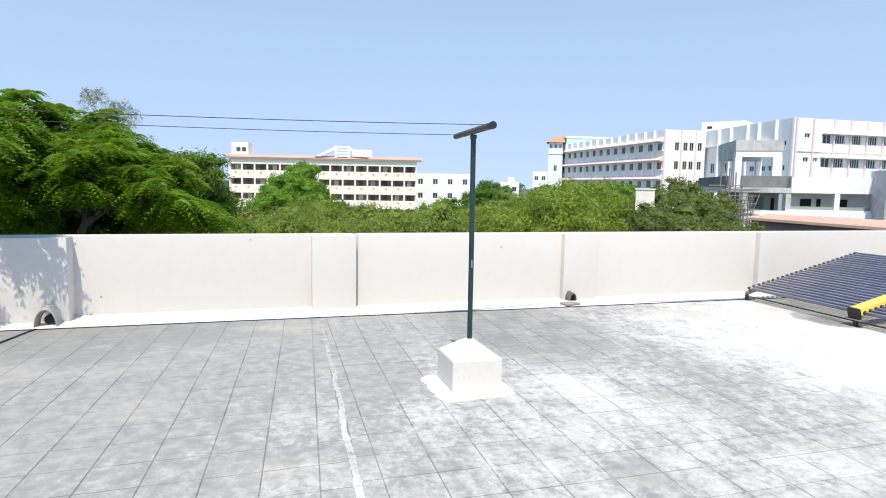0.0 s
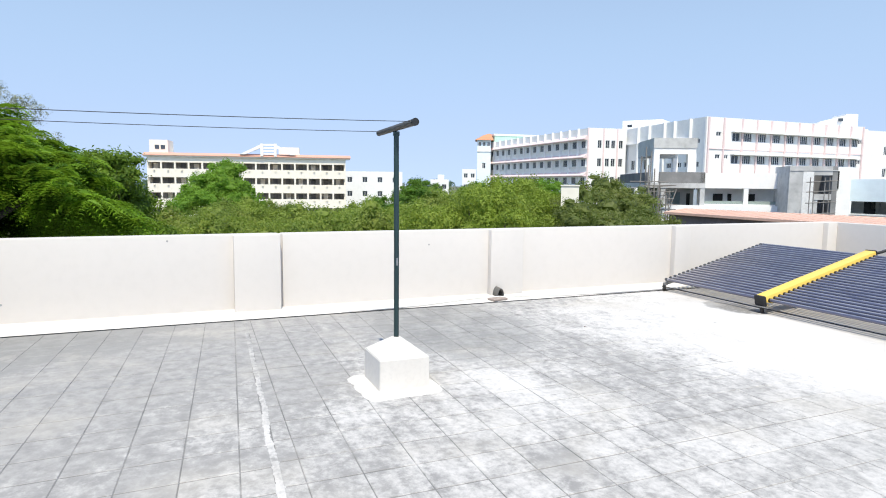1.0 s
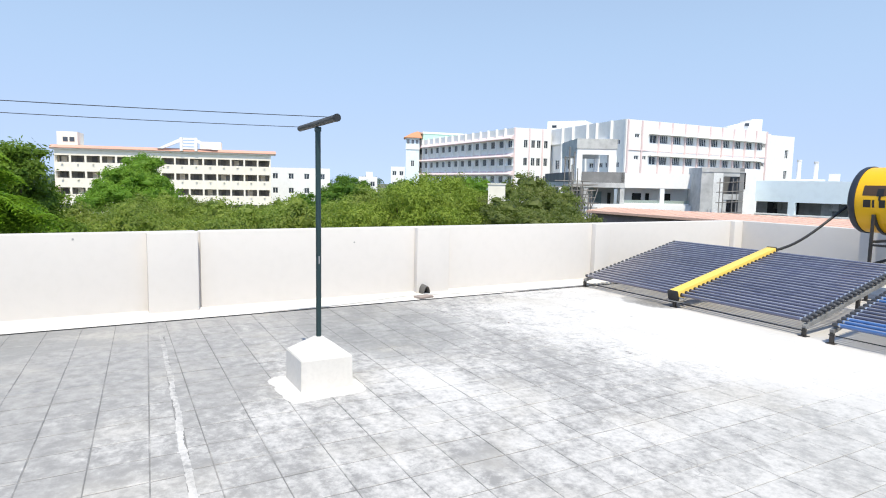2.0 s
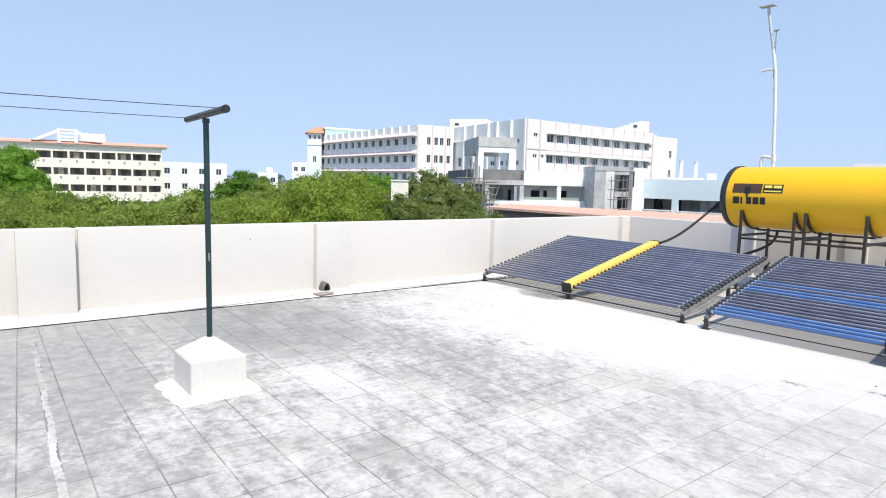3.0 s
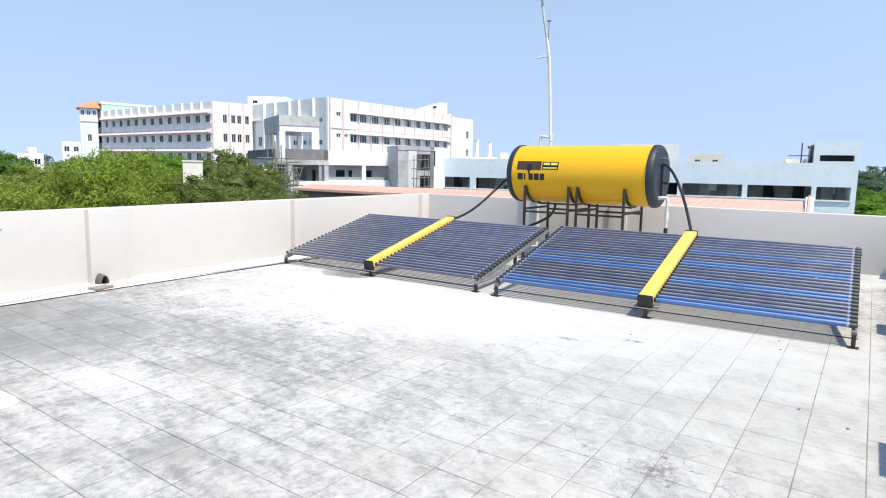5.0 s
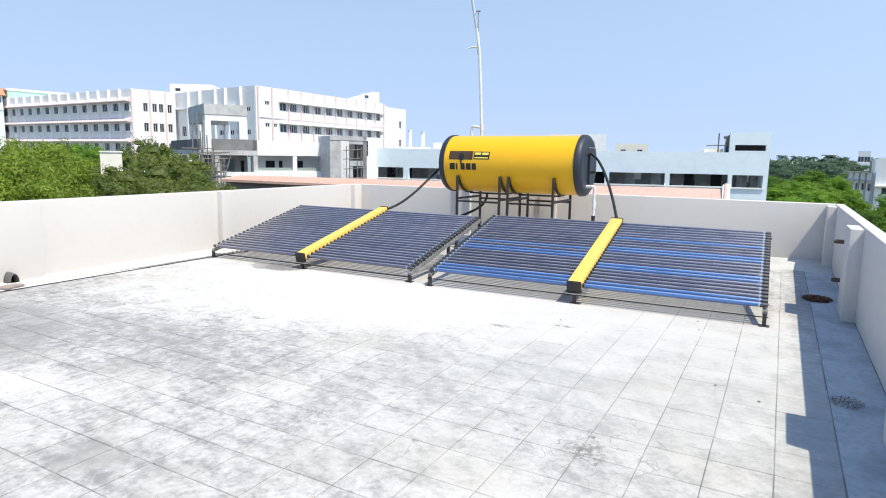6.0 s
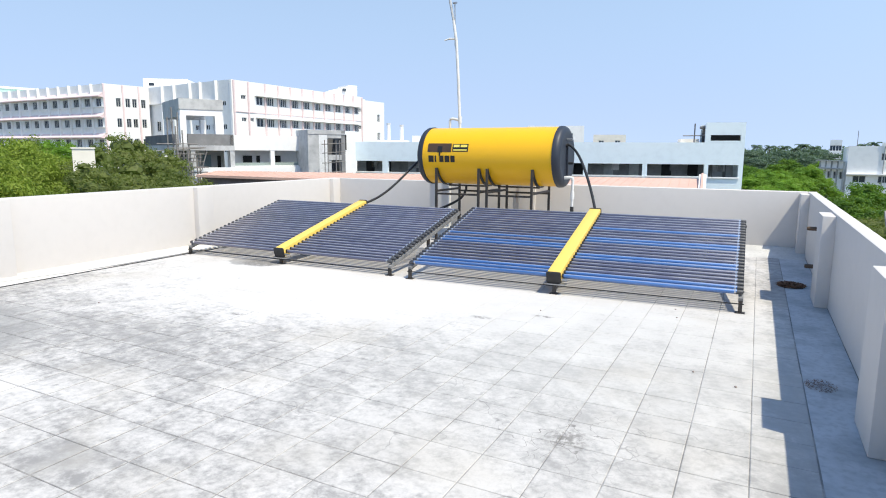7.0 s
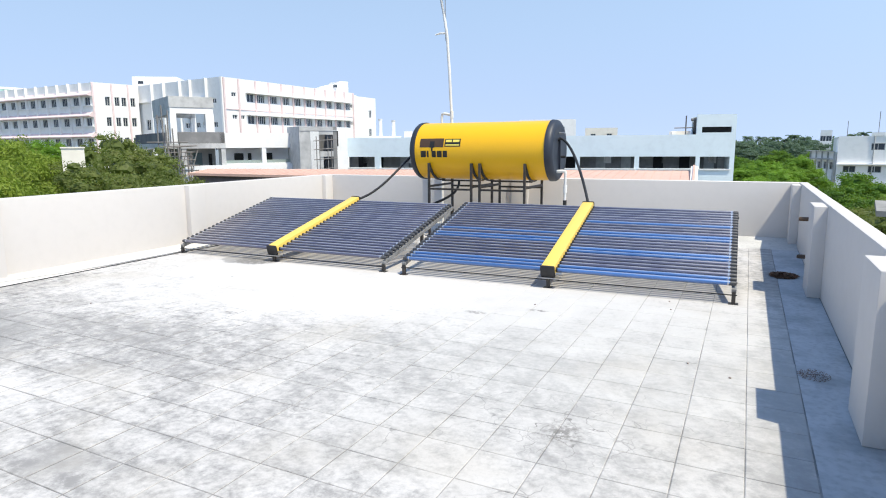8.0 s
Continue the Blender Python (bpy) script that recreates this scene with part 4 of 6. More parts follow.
# roof-top rooms, the second with a sloping flank
block_at(col, "roof_block", 51.6, 126, 48.3, 124, 6, ROOF - 0.45, 13.85, WALL_WHITE)
block_at(col, "roof_window", 51.2, 125.7, 50.8, 125.45, 0.3, 12.6, 13.1, WINDOW)
block_at(col, "roof_block", 34.95, 127, 34.2, 128, 4, ROOF - 0.45, 14.0, WALL_WHITE)
block_at(col, "roof_window", 35.45, 126.2, 35.15, 126.4, 0.35, 12.75, 13.25, WINDOW)
p, q = polar(36.7, 125.5), polar(34.95, 127)
ang, length = run(p, q)
o = part("roof_ramp", prism([(0, ROOF - 0.45), (length, ROOF - 0.45), (length, 13.8), (0, 12.7)], 0.0, 4.0, "y"), WALL_WHITE, col)
o.matrix_basis = pose(*p, 0, 0, 0, ang)
# lower tail at the far end
facade(col, MX - 0.14, MY + ML + 0.01, 90, 1.2, GROUND_Z, ROOF - 0.3, [], WALL_WHITE)
facade(col, MX - 0.14, MY + ML + 1.22, 90, 7.0, GROUND_Z, 11.1, [(4.4, 5.4, 7.1, 8.6), (4.4, 5.4, 3.4, 4.9)], WALL_WHITE)
solid(col, "tail_block", MX - 16, MX - 0.5, MY + ML + 0.02, MY + ML + 8.2, GROUND_Z, 10.7, WALL_WHITE)
# wing: windows under sloping pink sunshades, panelled parapet
W0, W1 = (-137.1, 68.0), (-93.5, 64.9)
WA, WL = run(W0, W1)
part("wing_core", prism([(W0[0] + 0.1, W0[1] + 0.4), (W1[0] - 0.4, W1[1] + 0.4), (W1[0] + 0.3, W1[1] + 14), (W0[0] + 1.0, W0[1] + 15)], GROUND_Z, ROOF - 0.4, "z"), WALL_WHITE, col)
wb = [1.45 + 3.16 * k for k in range(14)]
wrows = ((8.1, 9.35), (4.9, 6.15), (1.7, 2.95))
facade(col, *W0, WA, WL - 0.355, GROUND_Z, ROOF - 0.1, [(max(u - 0.85, 0.2), min(u + 0.85, WL - 0.6), a, b) for u in wb for a, b in wrows], WALL_WHITE, style="dark")
fins(col, *W0, WA, [u + 1.55 for u in wb[:-1]], -2, ROOF, 0.40, 0.2, WALL_WHITE)
wing = pose(*W0, 0, 0, 0, WA)
for a, b in wrows:
    part("sunshade", prism([(-0.001, b + 0.95), (-0.75, b + 0.35), (-0.75, b + 0.22), (-0.001, b + 0.12)], 0.0, WL - 0.02), PINK, col, "pink sloping sunshade").matrix_basis = wing
    ledge(col, *W0, WA, 0.0, WL - 0.02, a - 0.12, a - 0.02, 0.25, WALL_WHITE, "sill")
EA, EL = run(W1, (-92.4, 72.4))
facade(col, *W1, EA, EL, GROUND_Z, ROOF, [(u, u + 0.78, a, b + 0.15) for u in (2.03, 3.57, 4.70, 6.2) for a, b in wrows], WALL_WHITE, style="dark")
fins(col, *W1, EA, (0.15, 3.15, 5.85), -2, ROOF - 0.05, 0.12, 0.26, PINK)
# stair tower with an orange hipped roof, and a green roof edge
tower = pose(*polar(63.68, 149.5), 0, 0, 0, 63.68)
part("tower", boxed(-1.55, 1.6, 0.36, 6, GROUND_Z, 11.85), WALL_BLUE, col, "pale blue stair tower").matrix_basis = tower
facade(col, *(tower @ Vector((-1.6, 0, 0))).to_2d(), 63.68, 3.2, GROUND_Z, 11.9, [(0.25 + 1.05 * k, 0.85 + 1.05 * k, 10.5, 11.5) for k in range(3)] + [(1.2, 2.0, 5.2, 6.6)], WALL_BLUE)
ledge(col, *(tower @ Vector((-1.6, 0, 0))).to_2d(), 63.68, -0.1, 3.3, 9.2, 9.4, 0.15, WALL_WHITE, "band")
rb = bmesh.new()
cone = [rb.verts.new(p) for p in ((-2.15, -0.7, 11.92), (2.2, -0.7, 11.92), (2.2, 6.8, 11.92), (-2.15, 6.8, 11.92), (1.2, 2.2, 13.6), (1.7, 4.5, 13.6), (-0.2, 3.0, 13.25))]
for f in ((0, 1, 4, 6), (1, 2, 5, 4), (2, 3, 6, 5), (3, 0, 6), (4, 5, 6), (3, 2, 1, 0)):
    rb.faces.new([cone[i] for i in f])
part("tower_roof", rb, ROOF_ORANGE, col, "orange tiled tower roof").matrix_basis = tower
block_at(col, "green_roof", 62.75, 152, 59.1, 156, 8, ROOF - 0.4, 13.15, TEAL)
block_at(col, "roof_coping", 62.80, 151.8, 59.0, 155.9, 8, 13.152, 13.55, WALL_WHITE)

# --- long cream building with open galleries
cre = thing("gallery_building", "long cream building with red roof edge and open arched galleries", "building")
cx0, cy0 = -0.9 - 134 * math.sin(radians(92.5)), -1.3 + 134 * math.cos(radians(92.5))
cx1, cy1 = -0.9 - 130 * math.sin(radians(76.1)), -1.3 + 130 * math.cos(radians(76.1))
CA, CL = math.degrees(math.atan2(cy1 - cy0, cx1 - cx0)), math.hypot(cx1 - cx0, cy1 - cy0)
n = 15
step = CL / n
gal = [(k * step + 0.16, (k + 1) * step - 0.16, a, a + 1.22) for k in range(n) for a in (3.93, 1.05, -1.9, -4.85)]
facade(cre, cx0, cy0, CA, CL, GROUND_Z, 6.2, gal, WALL_CREAM, glazed=False)
cm = pose(cx0, cy0, 0, 0, 0, CA)
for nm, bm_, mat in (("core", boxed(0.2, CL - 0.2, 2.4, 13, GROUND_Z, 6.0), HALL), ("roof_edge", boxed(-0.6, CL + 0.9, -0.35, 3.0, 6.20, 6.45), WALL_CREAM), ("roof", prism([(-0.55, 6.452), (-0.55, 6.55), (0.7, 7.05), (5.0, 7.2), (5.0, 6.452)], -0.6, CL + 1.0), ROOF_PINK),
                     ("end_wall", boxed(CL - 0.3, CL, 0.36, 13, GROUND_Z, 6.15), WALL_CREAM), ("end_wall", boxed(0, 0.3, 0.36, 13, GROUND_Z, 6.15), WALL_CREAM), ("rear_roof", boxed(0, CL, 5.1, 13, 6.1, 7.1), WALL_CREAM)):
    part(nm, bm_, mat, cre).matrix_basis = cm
for z in (5.95, 3.0, 0.1, -2.85):
    part("gallery_floor", boxed(0.3, CL - 0.3, 0.36, 2.39, z - 0.15, z + 0.05), WALL_CREAM, cre).matrix_basis = cm
for k in range(n):
    for a in (3.93, 1.05, -1.9):
        o = part("gallery_door", boxed((k + 0.25) * step, (k + 0.6) * step, 2.3, 2.385, a - 0.9, a + 1.1), WALL_DARK if (k * 7 + int(a)) % 3 else WALL_CREAM, cre)
        o.matrix_basis = cm
        o = part("gallery_corbel", boxed((k + 0.5) * step - 0.15, (k + 0.5) * step + 0.15, -0.25, -0.003, a - 0.35, a - 0.05), WALL_CREAM, cre)
        o.matrix_basis = cm
for nm, u0, u1, z1 in (("stair_block", -0.2, 3.2, 9.6), ("roof_block", 24.5, 28.5, 8.6)):
    part(nm, boxed(u0, u1, 3.1, 8, 6.2, z1), WALL_CREAM, cre).matrix_basis = cm
part("stair_window", boxed(0.8, 1.6, 3.02, 3.12, 7.8, 8.6), WINDOW, cre).matrix_basis = cm
part("stair_window", boxed(1.9, 2.7, 3.02, 3.12, 7.8, 8.6), WINDOW, cre).matrix_basis = cm
# white stepped crown with slanted wings over the middle
for pts in ([(17.2, 6.9), (18.2, 6.9), (21.4, 8.3), (21.4, 9.0)], [(28.0, 6.9), (27.0, 6.9), (24.0, 8.3), (24.0, 9.0)]):
    part("crown_wing", prism(pts, -0.6, 0.3, "y"), WALL_WHITE, cre).matrix_basis = cm
for k in range(4):
    part("crown_louvre", boxed(21.4, 24.0, -0.3, 0.0, 6.9 + 0.6 * k, 7.25 + 0.6 * k), WALL_WHITE, cre).matrix_basis = cm
for u in (21.2, 23.8):
    part("crown_post", boxed(u, u + 0.5, -0.7, 0.2, 6.56, 9.1), WALL_WHITE, cre).matrix_basis = cm

# --- plain white houses farther off


def far_house(az, dist, width, depth, top, label, wins=3, mat=WALL_WHITE, room=True):
    h = thing("house", label, "house", pose(-0.9 - dist * math.sin(radians(az)), -1.3 + dist * math.cos(radians(az)), 0, 0, 0, az), "far houses")
    facade(h, -width / 2, 0, 0, width, GROUND_Z, top, [(-0.6 + (k + 0.5) * width / wins, 0.6 + (k + 0.5) * width / wins, top - 2.6 - 3.3 * r, top - 1.3 - 3.3 * r) for k in range(wins) for r in (0, 1)], mat)
    solid(h, "core", -width / 2, width / 2, 0.36, depth, GROUND_Z, top - 0.5, mat)
    if room:
        solid(h, "roof_room", -width * 0.1, width * 0.25, 1.5, depth * 0.7, top - 0.5, top + 1.3, mat)
    return h


far_house(73.7, 150, 14.2, 10, 4.25, "low white flat-roofed house behind the trees", 4, room=False)
far_house(67.6, 170, 5, 8, 2.7, "small white flat-roofed house behind the trees", 2)
far_house(64.9, 190, 4.2, 6, 6.0, "narrow white house beside the long wing", 2, room=False)
red_top = far_house(98.75, 120, 5.2, 8, 4.8, "small white house with a red-walled roof room among trees", 2, room=False)
solid(red_top, "roof_room", -0.2, 1.3, 0.6, 4.0, 4.3, 5.6, ROOF_ORANGE, "red-painted roof room")
solid(red_top, "roof_slab", -1.1, 1.5, 0.3, 4.3, 5.605, 6.2, WALL_WHITE)
far_house(16.4, 120, 10.4, 6, 6.1, "white roof-top block behind the low building", 2, room=False)
far_house(11.75, 150, 7.2, 8, 5.2, "cream roof-top block behind the low building", 2, WALL_CREAM, room=False)
far_house(29.0, 105, 4, 6, 2.6, "small white roof-top block behind the low building", 1)
far_house(-5.37, 175, 2.4, 5, 4.4, "white house far off among the trees", 2, room=False)

# --- low pale blue building across the yard, with a red lean-to roof
low = thing("corridor_building", "low pale blue building with long shaded corridor openings", "building")


lx0, ly0 = polar(35.3, 66)
lx1, ly1 = polar(1.0, 62)
LA, LL = math.degrees(math.atan2(ly1 - ly0, lx1 - lx0)), math.hypot(lx1 - lx0, ly1 - ly0)
lm = pose(lx0, ly0, 0, 0, 0, LA)
LOW_TOP = 2.34
wins = [(0.12, 4.0, -0.66, 0.42)] + [(4.6 + 4.98 * k, 9.1 + 4.98 * k, -0.70, 0.40) for k in range(4)] + [(24.45, 29.38, -0.70, 0.38), (29.80, 34.70, -0.70, 0.38), (35.05, 37.55, -0.74, 0.36)]
facade(low, lx0, ly0, LA, LL, GROUND_Z, LOW_TOP, wins, WALL_BLUE, glazed=False)
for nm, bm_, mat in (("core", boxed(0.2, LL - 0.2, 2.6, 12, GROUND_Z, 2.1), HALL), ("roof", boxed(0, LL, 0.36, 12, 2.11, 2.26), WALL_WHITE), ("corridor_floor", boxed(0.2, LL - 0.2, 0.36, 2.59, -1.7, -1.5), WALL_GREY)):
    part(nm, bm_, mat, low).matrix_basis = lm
part("end_wall", boxed(LL - 0.35, LL, 0.36, 12, GROUND_Z, LOW_TOP - 0.004), WALL_BLUE, low).matrix_basis = lm
for k, (a, b, z0, z1) in enumerate(wins):
    for f in (0.3, 0.78):
        part("corridor_door", boxed(a + (b - a) * f, a + (b - a) * f + 0.9, 2.5, 2.595, -1.5, 0.6), DARK if (k + int(f * 10)) % 2 else WALL_GREY, low).matrix_basis = lm
    part("notice_board", boxed(a + (b - a) * 0.45, a + (b - a) * 0.45 + 0.7, 2.5, 2.59, -0.3, 0.6), WALL_WHITE if k % 2 else HALL, low).matrix_basis = lm
    part("sill", boxed(a - 0.1, b + 0.1, -0.12, 0.0, z0 - 0.12, z0), WALL_WHITE, low).matrix_basis = lm
# stair tower at its east end
part("tower", boxed(LL - 3.3, LL, 3.0, 3.3, 2.27, 4.0), WALL_BLUE, low).matrix_basis = lm
facade(low, *(lm @ Vector((LL - 3.3, -0.004, 0))).to_2d(), LA, 3.3, LOW_TOP + 0.002, 4.1, [(0.45, 2.95, 2.50, 3.0)], WALL_BLUE, glazed=False)
# solid dark box stands in for the shaded room behind the opening
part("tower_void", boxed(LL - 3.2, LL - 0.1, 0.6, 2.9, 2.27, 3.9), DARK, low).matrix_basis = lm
part("antenna", bar([(LL - 4.1, 1, 2.2), (LL - 4.1, 1, 4.05)], 0.06, 6), WALL_DARK, low).matrix_basis = lm
part("antenna_arm", bar([(LL - 5.1, 1, 2.95), (LL - 3.1, 0.95, 2.97)], 0.05, 6), BAMBOO, low).matrix_basis = lm
part("roof_box", boxed(LL - 5.2, LL - 3.6, 1.5, 4, 2.25, 2.68), WALL_CREAM, low).matrix_basis = lm
part("roof_lamp", bar([(LL - 3.75, 0.5, 3.66), (LL - 3.2, 0.5, 3.7)], 0.12, 8), WALL_DARK, low).matrix_basis = lm
chim = thing("chimney_pipes", "pair of white vent chimneys on the low building's roof", "chimney", pose(*polar(30.85, 73), 0, 0, 0, 30.85))
part("roof_pad", boxed(-1.6, 1.6, -0.3, 1.2, GROUND_Z, 2.6), WALL_WHITE, chim)
for u, z in ((-0.75, 4.35), (0.75, 4.18)):
    pipe_ = part("pipe", bar([(u, 0.4, 2.6), (u, 0.4, z)], 0.20, 10), WALL_WHITE, chim, smooth=True)
    part("cap", bar([(u, 0.4, z), (u, 0.4, z + 0.22)], 0.24, 10), WALL_GREY, pipe_)

# lean-to roof in front of it: rows of terracotta tiles on a slope
lean = thing("lean_to", "low lean-to with terracotta roof and mauve side wall", "building")
def lean_at(az, d, z):
    return Vector((*polar(az, d), z))


EAVE0, EAVE1 = lean_at(48.0, 57, -0.62), lean_at(4.3, 44, -1.05)
TOP0, TOP1 = lean_at(46.3, 58.2, -0.33), lean_at(4.3, 54, -0.60)
bm = bmesh.new()
up = [bm.verts.new(p) for p in (EAVE0, EAVE1, TOP1, TOP0)]
dn = [bm.verts.new(p - Vector((0, 0, 0.2))) for p in (EAVE0, EAVE1, TOP1, TOP0)]
bm.faces.new(up)
bm.faces.new(dn[::-1])
for k in range(4):
    bm.faces.new((dn[k], dn[(k + 1) % 4], up[(k + 1) % 4], up[k]))
part("roof_slope", bm, ROOF_RED, lean, "terracotta roof slope")
# raised tile ribs down the slope
for k in range(1, 60):
    a, b = EAVE0.lerp(EAVE1, k / 60), TOP0.lerp(TOP1, k / 60)
    part("tile_rib", bar([a + Vector((0, 0, 0.01)), b + Vector((0, 0, 0.01))], 0.018, 5), ROOF_RED, lean)
bm = bmesh.new()
inset = Vector((0.1, 0.5, 0))
q = [bm.verts.new(p) for p in (EAVE0 + inset - Vector((0, 0, 0.21)), EAVE1 + inset - Vector((0, 0, 0.21)), Vector((*(EAVE1 + inset).to_2d(), GROUND_Z)), Vector((*(EAVE0 + inset).to_2d(), GROUND_Z)))]
q2 = [bm.verts.new(v.co + Vector((0.1, 0.4, 0))) for v in q]
bm.faces.new(q)
bm.faces.new(q2[::-1])
for k in range(4):
    bm.faces.new((q2[k], q2[(k + 1) % 4], q[(k + 1) % 4], q[k]))
part("wall", bm, MAUVE, lean, "mauve painted wall under the eave")
bm = bmesh.new()
low_ = [bm.verts.new((p.x + dx, p.y, GROUND_Z)) for p, dx in ((EAVE1, 0.0), (TOP1, 0.0), (TOP1, 0.55), (EAVE1, 0.45))]
top_ = [bm.verts.new((p.x + dx, p.y, p.z + dz)) for p, dx, dz in ((EAVE1, 0.0, 0.06), (TOP1, 0.0, 0.34), (TOP1, 0.55, 0.34), (EAVE1, 0.45, 0.06))]
bm.faces.new(low_[::-1])
bm.faces.new(top_)
for k in range(4):
    bm.faces.new((low_[k], low_[(k + 1) % 4], top_[(k + 1) % 4], top_[k]))
part("gable", bm, WALL_WHITE, lean, "white gable wall rising past the roof slope")
part("gable_coping", bar([EAVE1 + Vector((0.2, -0.02, 0.09)), TOP1 + Vector((0.25, 0, 0.37))], 0.12, 4), ROOF_RED, lean, "terracotta gable coping")

# --- unfinished block with scaffolding beside the college building
unf = thing("unfinished_block", "half-built grey concrete block with open floors beside white arcades", "building")
ux0, uy0 = polar(49.05, 59.5)
ux1, uy1 = polar(38.7, 63)
UA, UL = math.degrees(math.atan2(uy1 - uy0, ux1 - ux0)), math.hypot(ux1 - ux0, uy1 - uy0)
um = pose(ux0, uy0, 0, 0, 0, UA)
PALE_BLOCK = surface("pale_blockwork", (0.74, 0.74, 0.73), (0.60, 0.60, 0.60), 1.2, 6.0, 0.9, amount=0.7)
BLOCKWORK = surface("grey_blockwork", (0.20, 0.20, 0.20), (0.30, 0.295, 0.29), 0.9, 6.0, 0.95, amount=0.8)
PLINTH_GREEN = surface("dull_green_dado", (0.30, 0.36, 0.33), (0.24, 0.28, 0.26), 0.8, 5.0, 0.8)
DOOR_GREEN = surface("grey_green_door", (0.16, 0.22, 0.23), (0.10, 0.14, 0.15), 1.5, 9.0, 0.6)
W = 3.75
for nm, b6, mat in (
        # open upper frame
        ("roof_box", (0.0, W, 0.0, 6.8, 4.95, 5.86), WALL_GREY), ("roof_beam", (0.06, W - 0.06, 0.06, 0.5, 4.42, 4.948), WALL_WHITE), ("side_beam", (0.004, 0.45, 0.51, 6.7, 4.3, 4.948), WALL_GREY), ("back_beam", (0.46, W, 6.3, 6.7, 4.3, 4.948), WALL_GREY),
        ("portal_post", (0.02, 0.55, 0.02, 0.55, 1.86, 4.418), WALL_WHITE), ("portal_post", (W - 0.75, W - 0.02, 0.02, 0.55, 2.84, 4.418), WALL_WHITE), ("portal_post", (0.02, 0.5, 6.1, 6.7, 1.85, 4.298), WALL_WHITE), ("portal_post", (W - 0.5, W - 0.02, 6.1, 6.7, 1.85, 4.298), WALL_WHITE),
        # floor slab with blockwork upstands
        ("floor_slab", (-0.6, W + 0.8, -0.2, 13.0, 1.40, 1.84), WALL_GREY), ("side_upstand", (-0.6, -0.3, 0.0, 13.0, 1.845, 2.78), WALL_DARK), ("front_upstand", (0.56, W + 0.75, -0.15, 0.15, 1.845, 2.83), BLOCKWORK),
        # ground the frame stands on
        ("column", (0.75, 1.15, -0.15, 0.25, GROUND_Z, 1.39), WALL_GREY), ("column", (4.15, 4.55, -0.15, 0.25, GROUND_Z, 2.75), WALL_GREY), ("column", (-0.5, -0.1, 3.0, 3.4, GROUND_Z, 1.39), WALL_GREY), ("column", (-0.5, -0.1, 7.5, 7.9, GROUND_Z, 1.39), WALL_GREY), ("column", (-0.5, -0.1, 12.0, 12.4, GROUND_Z, 1.39), WALL_GREY),
        # the dark inner wall's colour stands in for the dim space under the slab
        ("inner_wall", (1.2, 4.6, 3.4, 3.7, GROUND_Z, 1.39), WALL_GREY), ("inner_wall", (2.2, 2.5, 3.71, 12.9, GROUND_Z, 1.39), WALL_DARK), ("door", (2.55, 3.35, 3.32, 3.395, -1.2, 1.0), DOOR_GREEN), ("door", (3.95, 4.25, 3.32, 3.395, -1.2, 0.9), DARK),
        # white arcade with a gallery behind it
        ("gallery_parapet", (4.56, UL + 0.2, 0.0, 0.35, 1.42, 2.78), WALL_WHITE), ("gallery_roof", (4.65, UL, 0.36, 9.0, 2.3, 2.6), WALL_WHITE), ("gallery_pier", (7.95, 8.35, 0.02, 0.36, -0.6, 1.415), WALL_WHITE), ("gallery_pier", (UL - 0.3, UL + 0.1, 0.02, 0.36, -0.6, 1.415), WALL_WHITE),
        ("gallery_wall", (4.65, UL, 2.2, 2.5, GROUND_Z, 2.29), WALL_WHITE), ("gallery_floor", (1.2, UL, 0.36, 2.19, -1.2, -1.0), WALL_GREY), ("gallery_rail", (4.56, UL, 0.1, 0.3, -0.6, 0.02), WALL_WHITE), ("rail_dado", (4.56, UL, 0.14, 0.26, 0.022, 0.30), PLINTH_GREEN),
        ("base_wall", (0.9, UL, -0.45, -0.16, GROUND_Z, -0.1), WALL_WHITE)):
    part(nm, boxed(*b6), mat, unf).matrix_basis = um
# dark panels on the wall stand in for shaded doorways
for u0, u1 in ((6.0, 6.85), (7.3, 7.62), (9.15, 9.7)):
    part("doorway", boxed(u0, u1, 2.1, 2.195, -1.0, 0.92), DARK, unf).matrix_basis = um
gm_ = um
# raw concrete stair shaft
sx0, sy0 = polar(38.6, 60)
sm = pose(sx0, sy0, 0, 0, 0, UA - 4)
for nm, b6, mat in (("shaft_wall", (0.0, 1.9, 0.0, 3.5, -3.0, 3.35), WALL_GREY), ("shaft_wall", (3.3, 3.7, 0.0, 3.5, -3.0, 3.35), BLOCKWORK), ("shaft_lintel", (1.9, 3.3, 0.0, 0.4, 2.6, 3.35), WALL_GREY), ("shaft_back", (1.9, 3.3, 1.8, 2.2, -3.0, 2.6), WALL_DARK), ("shaft_lintel", (1.9, 3.3, 0.0, 0.4, 0.55, 1.05), WALL_GREY), ("shaft_pier", (1.9, 2.3, 0.05, 0.4, -3.0, 0.55), WALL_GREY),
                    ("block_panel", (1.05, 1.88, -0.03, -0.003, -3.0, 2.9), PALE_BLOCK), ("shaft_band", (0.0, 3.7, -0.05, -0.032, 2.95, 3.05), WALL_GREY), ("side_room", (3.72, 5.6, 2.0, 5.0, -1.0, 3.35), WALL_WHITE), ("side_opening", (3.75, 4.6, 1.9, 1.99, 1.5, 3.0), DARK)):
    part(nm, boxed(*b6), mat, unf).matrix_basis = sm

